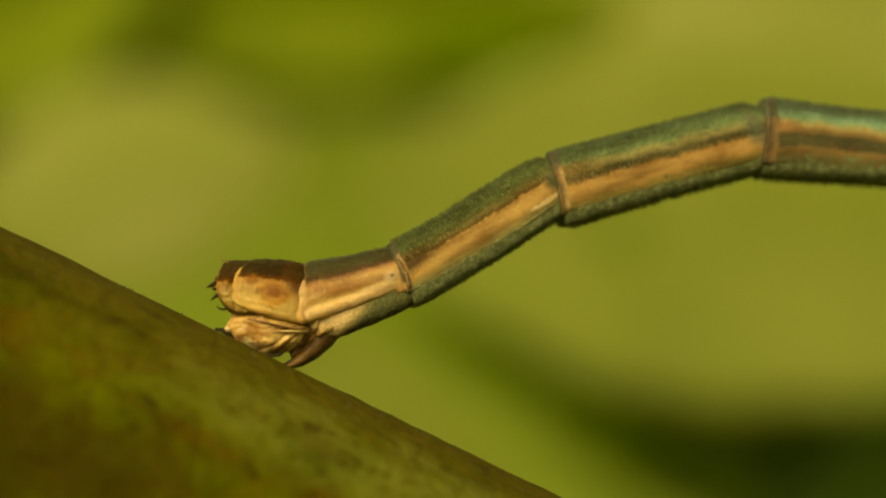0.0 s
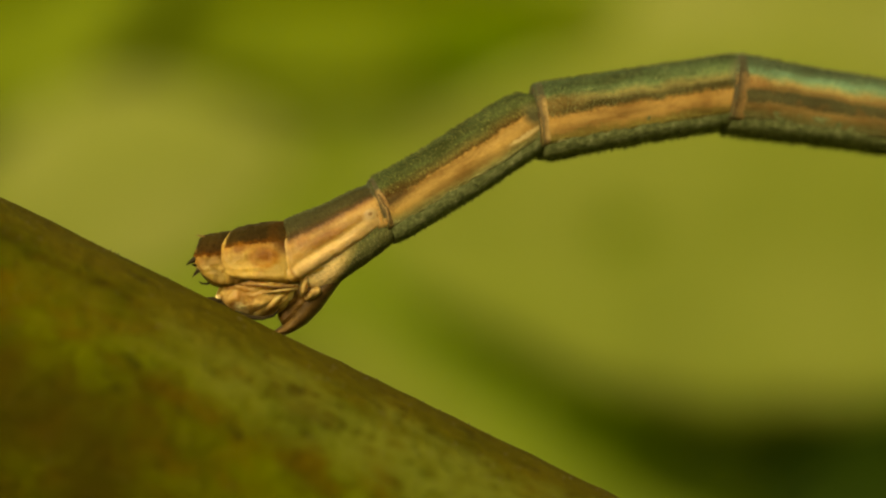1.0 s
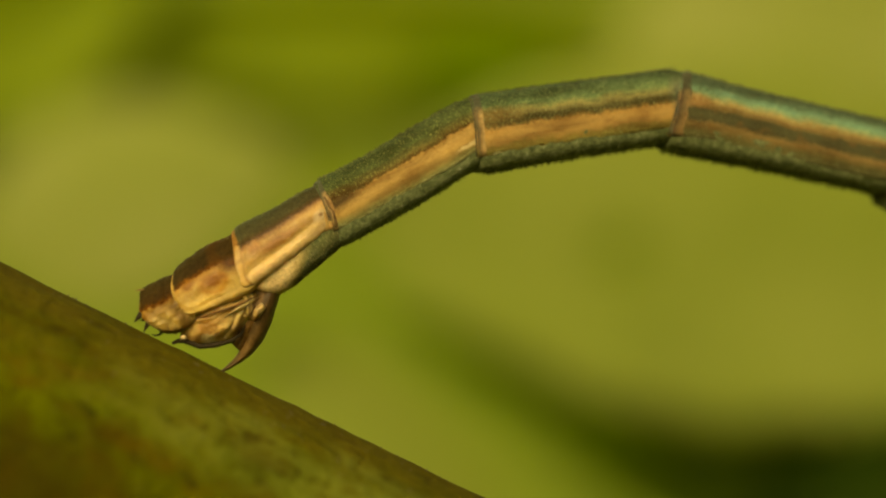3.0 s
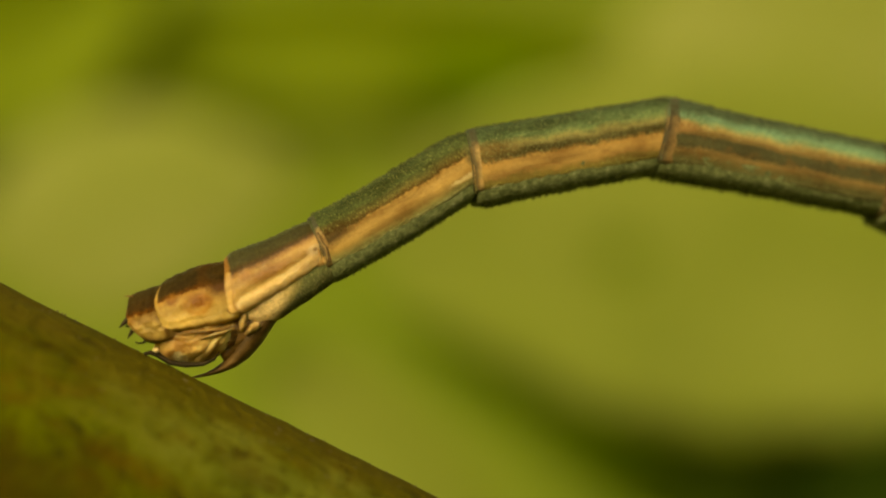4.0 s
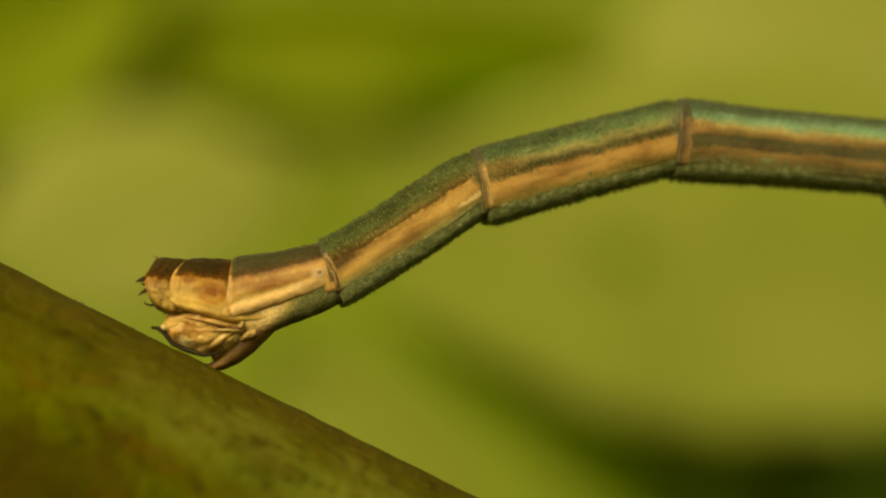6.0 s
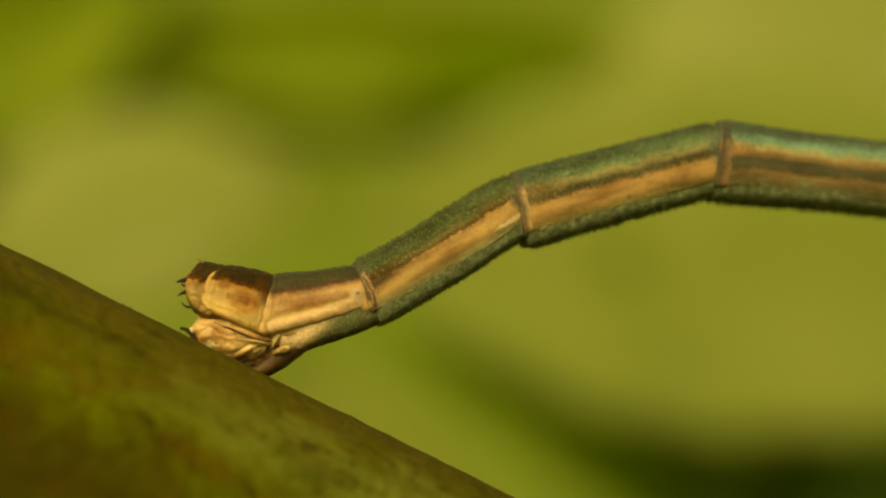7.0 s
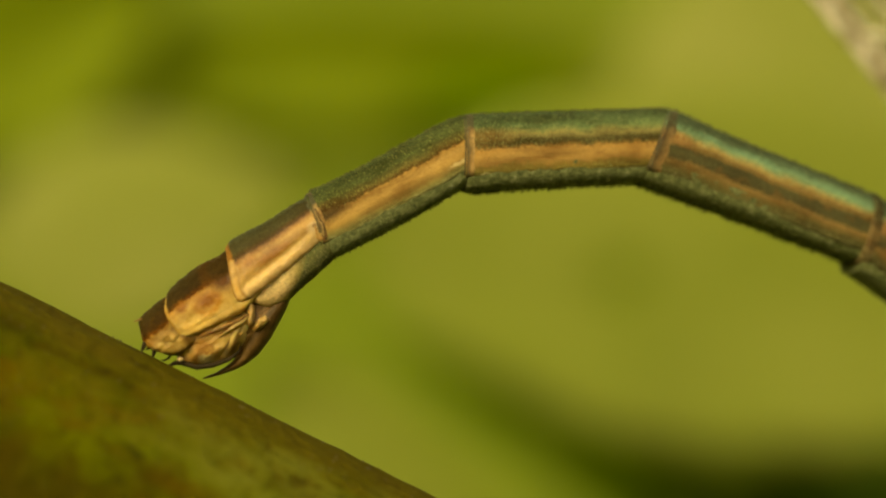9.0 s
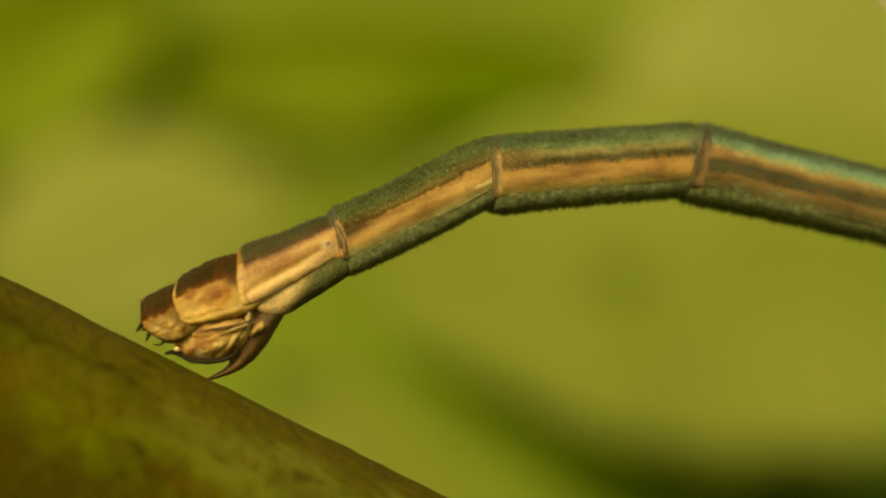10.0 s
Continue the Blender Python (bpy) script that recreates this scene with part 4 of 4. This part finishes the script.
    walk(segment_eight, [
        (0, at(-8.98, -0.89, 12.76)), (0.2, at(-9.16, 0.04, 16.64)), (0.3, at(-9.32, -0.1, 15.0)), (0.5, at(-9.53, 0.04, 11.89)), (0.7, at(-9.35, 1.07, 17.89)),
        (0.8, at(-9.59, 1.33, 20.5)), (1, at(-10.46, 1.88, 25.83)), (1.2, at(-10.65, 2.11, 30.43)), (1.3, at(-11.01, 2.5, 31.59)), (1.5, at(-11.09, 2.66, 36.02)),
        (1.7, at(-11.94, 3.96, 38.05)), (1.8, at(-12.86, 4.2, 41.28)), (2, at(-12.34, 3.59, 40.43)), (2.2, at(-11.57, 3.24, 35.17)),
        (2.3, at(-11.77, 3.09, 33.13)), (2.5, at(-12.86, 3.09, 31.83)), (2.7, at(-13.67, 2.86, 32.03)), (3.8, at(-13.59, 1.7, 23.66)), (4, at(-14.07, 1.32, 24.84)),
        (4.2, at(-13.89, 1.16, 21.17)), (4.5, at(-13.52, 1.2, 22.89)), (4.7, at(-13.41, 1.22, 21.57)), (5, at(-13.63, 1.73, 21.82)),
        (5.2, at(-13.41, 1.45, 19.41)), (6.3, at(-13.78, 1.12, 11.02)), (6.5, at(-13.67, 0.85, 13.17)), (6.8, at(-11.83, 0.61, 8.47)),
        (7, at(-11.16, 0.31, 8.67)), (7.2, at(-11.01, 0.53, 9.49)), (7.5, at(-10.27, 0.66, 17.09)), (7.8, at(-10.28, 1.14, 25.05)),
        (8, at(-11.01, 1.29, 26.81)), (8.2, at(-11.94, 1.72, 33.8)), (8.4, at(-13.15, 2.47, 34.74)), (8.5, at(-13.63, 3.53, 35.77)),
        (8.7, at(-15.25, 4.61, 36.52)), (8.8, at(-14.95, 4.08, 36.03)), (9, at(-14.04, 3.42, 32.45)), (9.2, at(-13.78, 3.79, 28.58)), (9.5, at(-14.95, 3.35, 30.82)),
        (9.7, at(-14.33, 3.6, 29.44)), (10, at(-13.23, 3.53, 22.73)),
    ])
    walk(segment_seven, [
        (0, at(-3.74, 0.3, 29.7)), (0.2, at(-3.56, 1.71, 30.48)), (0.3, at(-3.73, 1.36, 30.62)), (0.5, at(-4.23, 1.15, 30.68)), (0.7, at(-3.56, 2.94, 30.57)),
        (0.8, at(-3.86, 3.25, 30.48)), (1, at(-5.06, 4.5, 30.38)), (1.2, at(-5.43, 5.17, 30.73)), (1.3, at(-5.73, 5.75, 31.25)), (1.5, at(-5.96, 6.39, 29.97)),
        (1.7, at(-6.93, 7.88, 28.64)), (1.8, at(-7.68, 8.75, 28.65)), (2, at(-7.75, 7.51, 29.01)), (2.2, at(-6.48, 6.83, 28.52)),
        (2.3, at(-6.67, 6.5, 27.6)), (2.5, at(-7.75, 6.26, 26.16)), (2.7, at(-8.61, 6.02, 28.21)), (3.8, at(-8.5, 3.93, 29.35)), (4, at(-9.02, 3.66, 29.25)),
        (4.2, at(-8.61, 3.21, 29.05)), (4.5, at(-8.24, 3.43, 28.26)), (4.7, at(-8.24, 3.26, 25.84)), (5, at(-8.61, 3.74, 27.34)),
        (5.2, at(-8.12, 3.32, 28.66)), (6.3, at(-8.61, 2.13, 31.13)), (6.5, at(-8.42, 2.07, 30.85)), (6.8, at(-6.82, 1.35, 30.08)),
        (7, at(-6.03, 1.1, 29.65)), (7.2, at(-6.11, 1.36, 31.33)), (7.5, at(-5.06, 2.27, 32.18)), (7.8, at(-5.25, 3.49, 30.2)),
        (8, at(-6.37, 3.64, 31.29)), (8.2, at(-6.93, 5.07, 29.27)), (8.4, at(-8.05, 6.01, 26.66)), (8.5, at(-8.87, 6.96, 26.43)),
        (8.7, at(-10.21, 8.34, 24.49)), (8.8, at(-10.0, 7.68, 25.3)), (9, at(-9.17, 6.51, 27.06)), (9.2, at(-8.43, 6.7, 25.29)), (9.5, at(-9.95, 6.36, 29.8)),
        (9.7, at(-9.17, 6.51, 26.98)), (10, at(-7.68, 5.86, 24.95)),
    ])
    walk(segment_six, [
        (0, at(7.05, 6.45, 13.94)), (0.2, at(7.13, 8, 11.74)), (0.3, at(6.96, 7.68, 12.5)), (0.5, at(6.47, 7.51, 12.88)), (0.7, at(6.86, 9.09, 10.74)),
        (0.8, at(6.74, 9.48, 11.2)), (1, at(6.05, 11.01, 8.69)), (1.2, at(5.2, 11.49, 8.64)), (1.3, at(4.82, 12.15, 8.54)), (1.5, at(4.7, 12.53, 5.29)),
        (1.7, at(3.59, 13.62, 2.59)), (1.8, at(2.71, 14.42, 1.88)), (2, at(2.52, 13.2, 4.33)), (2.2, at(3.86, 12.45, 5.19)),
        (2.3, at(3.74, 11.94, 5.2)), (2.5, at(2.82, 11.46, 5.29)), (2.7, at(1.75, 11.58, 6.76)), (3.8, at(1.94, 9.81, 8.78)), (4, at(1.52, 9.57, 9.43)),
        (4.2, at(1.94, 9.07, 9.81)), (4.5, at(2.4, 9.14, 8.7)), (4.7, at(2.33, 8.38, 8.34)), (5, at(2.1, 9.27, 9.82)),
        (5.2, at(2.4, 9.07, 10.46)), (6.3, at(1.75, 8.38, 14.48)), (6.5, at(1.87, 8.22, 13.85)), (6.8, at(3.67, 7.43, 13.37)),
        (7, at(4.51, 7.1, 13.99)), (7.2, at(4.63, 7.89, 13.22)), (7.5, at(5.47, 8.9, 11.75)), (7.8, at(5.4, 9.69, 8.44)),
        (8, at(4.44, 10.21, 8.04)), (8.2, at(3.67, 11.01, 5.52)), (8.4, at(2.52, 11.32, 1.87)), (8.5, at(1.91, 12.32, -1.02)),
        (8.7, at(0.42, 13.18, -1.83)), (8.8, at(0.57, 12.85, -0.94)), (9, at(1.37, 11.9, 2.22)), (9.2, at(1.95, 11.61, 2.7)), (9.5, at(0.72, 12.26, 5.22)),
        (9.7, at(1.18, 11.78, 5.08)), (10, at(3.09, 10.87, 4.19)),
    ])
    walk(segment_five, [
        (0, at(22.1, 10.19, -4.56)), (0.2, at(21.93, 11.08, -5.91)), (0.5, at(21.62, 10.97, -4.33)), (0.7, at(21.41, 11.86, -6.74)),
        (1, at(20.06, 13.15, -7.58)), (1.2, at(19.47, 13.66, -11.35)), (1.3, at(19.08, 14.29, -12)), (1.5, at(18.77, 13.84, -13.8)),
        (1.7, at(17.51, 14.25, -17.53)), (1.8, at(16.33, 14.87, -18.16)), (2, at(16.9, 14.29, -16.19)), (2.2, at(17.74, 13.71, -15.87)),
        (2.5, at(17.16, 12.78, -12.98)), (2.7, at(16.23, 13.3, -12.1)), (3.8, at(16.14, 12, -11.16)), (4, at(15.34, 11.86, -10.43)),
        (4.2, at(16.32, 11.55, -9.85)), (4.5, at(16.1, 11.24, -9.87)), (4.7, at(16.29, 10.42, -9.76)), (5, at(15.99, 11.68, -9.03)),
        (5.2, at(16.46, 11.67, -8.44)), (6.3, at(15.98, 12.06, -3.79)), (6.5, at(15.97, 11.7, -5.87)), (6.8, at(17.93, 10.82, -4.03)),
        (7, at(18.88, 10.68, -5.68)), (7.2, at(19.1, 11.29, -5.37)), (7.5, at(20.08, 11.93, -6.87)), (7.8, at(20.24, 11.89, -9.19)),
        (8, at(19.37, 12.31, -10.16)), (8.2, at(18.41, 12.44, -13.58)), (8.4, at(16.58, 11.78, -18.34)), (8.5, at(15.98, 12.07, -19.48)),
        (8.7, at(14.78, 12.72, -20.6)), (9, at(15.34, 12.44, -20.7)), (9.2, at(15.72, 12.25, -17.28)), (9.5, at(15.18, 13.58, -18.15)),
        (9.7, at(15.47, 13.05, -16.42)), (10, at(17.62, 11.93, -12.43)),
    ])
    walk(segment_four, [
        (0, at(37.65, 8.95, -17.56)), (0.2, at(37.45, 9.47, -18.91)), (0.5, at(37.18, 9.79, -17.33)), (0.7, at(36.9, 10.02, -19.74)),
        (1, at(35.52, 11.09, -20.58)), (1.2, at(34.77, 10.59, -24.35)), (1.3, at(34.34, 11.05, -25)), (1.5, at(33.92, 10.12, -26.8)),
        (1.7, at(32.39, 9.55, -30.53)), (1.8, at(31.15, 10.01, -31.16)), (2, at(31.88, 9.94, -29.19)), (2.2, at(32.75, 9.44, -28.87)),
        (2.5, at(32.36, 9.28, -25.98)), (2.7, at(31.48, 10.03, -25.1)), (3.8, at(31.45, 8.98, -24.16)), (4, at(30.68, 9.04, -23.43)),
        (4.2, at(31.69, 8.88, -22.85)), (4.5, at(31.47, 8.57, -22.87)), (4.7, at(31.66, 7.78, -22.76)), (5, at(31.4, 9.23, -22.03)),
        (5.2, at(31.89, 9.38, -21.44)), (6.3, at(31.55, 11.03, -16.79)), (6.5, at(31.49, 10.1, -18.87)), (6.8, at(33.5, 9.72, -17.03)),
        (7, at(34.4, 9.13, -18.68)), (7.2, at(34.63, 9.83, -18.37)), (7.5, at(35.57, 10.07, -19.87)), (7.8, at(35.64, 9.4, -22.19)),
        (8, at(34.72, 9.56, -23.16)), (8.2, at(33.58, 8.77, -26.58)), (8.4, at(31.39, 6.87, -31.34)), (8.5, at(30.69, 6.87, -32.48)),
        (8.7, at(29.38, 7.23, -33.6)), (9, at(29.93, 6.93, -33.7)), (9.2, at(30.61, 7.62, -30.28)), (9.5, at(30, 8.72, -31.15)),
        (9.7, at(30.44, 8.64, -29.42)), (10, at(32.86, 8.58, -25.43)),
    ])
    walk(genital_plate, [
        (0, at(-7.3, -5.89, 203.47)), (0.2, at(-7.68, -5.89, 196.22)), (0.5, at(-7.97, -5.33, 195.59)), (0.7, at(-7.68, -4.78, 194.11)),
        (1, at(-8.05, -3.48, 208.2)), (1.2, at(-8.42, -3.25, 218.13)), (1.5, at(-8.0, -2.0, 231.0)), (1.8, at(-9.16, -0.03, 245.54)),
        (2, at(-9.35, -1.15, 237.2)), (2.2, at(-8.98, -2.37, 223.33)), (2.5, at(-10.72, -2.14, 229.46)), (2.7, at(-11.38, -2.55, 231.13)),
        (3.8, at(-11.56, -3.93, 210.74)), (4, at(-11.93, -4.01, 211.1)), (4.2, at(-11.82, -4.18, 211.16)), (4.5, at(-11.01, -3.41, 216.28)),
        (4.7, at(-11.5, -3.85, 210.34)), (5, at(-11.9, -3.4, 209.8)), (5.2, at(-11.7, -3.7, 210.74)), (6.3, at(-12.48, -4.51, 196.4)),
        (6.5, at(-12.48, -4.67, 197.93)), (6.8, at(-10.82, -5.18, 190.23)), (7, at(-10.27, -5.33, 190.9)), (7.5, at(-9.16, -5.25, 194)),
        (7.8, at(-8.6, -4.59, 207.53)), (8, at(-9.16, -4.51, 213.2)), (8.2, at(-9.71, -4, 217.99)), (8.5, at(-11.12, -1.77, 235.63)),
        (8.7, at(-12.3, -0.16, 237.88)), (9, at(-11.38, -2.36, 216.14)), (9.2, at(-11.19, -1.55, 218.31)), (9.5, at(-12.4, -2.0, 217.4)),
        (9.7, at(-12.2, -1.7, 218.34)), (10, at(-11.6, -2.4, 213.6)),
    ])
    walk(wing, [
        (0, wing_at(42.15, 21.25, -50)), (0.2, wing_at(41.95, 21.77, -50)), (0.5, wing_at(41.68, 22.09, -50)), (0.7, wing_at(41.4, 22.32, -50)),
        (1, wing_at(40.02, 23.39, -50)), (1.2, wing_at(39.27, 22.89, -50)), (1.3, wing_at(38.84, 23.35, -50)), (1.5, wing_at(38.42, 22.42, -50)),
        (1.7, wing_at(36.89, 21.85, -50)), (1.8, wing_at(35.65, 22.31, -50)), (2, wing_at(36.38, 22.24, -50)), (2.2, wing_at(37.25, 21.74, -50)),
        (2.5, wing_at(36.86, 21.58, -50)), (2.7, wing_at(35.98, 22.33, -50)), (3.8, wing_at(35.95, 21.28, -50)), (4, wing_at(35.18, 21.34, -50)),
        (4.2, wing_at(36.19, 21.18, -50)), (4.5, wing_at(35.97, 20.87, -50)), (4.7, wing_at(36.16, 20.08, -50)), (5, wing_at(35.9, 21.53, -50)),
        (5.2, wing_at(36.39, 21.68, -50)), (6.3, wing_at(36.05, 23.33, -50)), (6.5, wing_at(35.99, 22.4, -50)), (6.8, wing_at(38, 22.02, -50)),
        (7, wing_at(38.9, 21.43, -50)), (7.2, wing_at(39.13, 22.13, -50)), (7.5, wing_at(40.07, 22.37, -50)), (7.8, wing_at(40.14, 21.7, -50)),
        (8, wing_at(39.22, 21.86, -50)), (8.2, wing_at(38.08, 21.07, -50)), (8.4, wing_at(29.15, 20.93, -50)), (8.5, wing_at(27.87, 20.97, -50)),
        (8.7, wing_at(26.58, 21.09, -50)), (9, wing_at(27.66, 21.34, -50)), (9.2, wing_at(28.95, 21.45, -50)), (9.5, wing_at(31.98, 21.66, -50)),
        (9.7, wing_at(32.2, 21.74, -50)), (10, wing_at(33.07, 21.89, -50)),
    ])


motions()
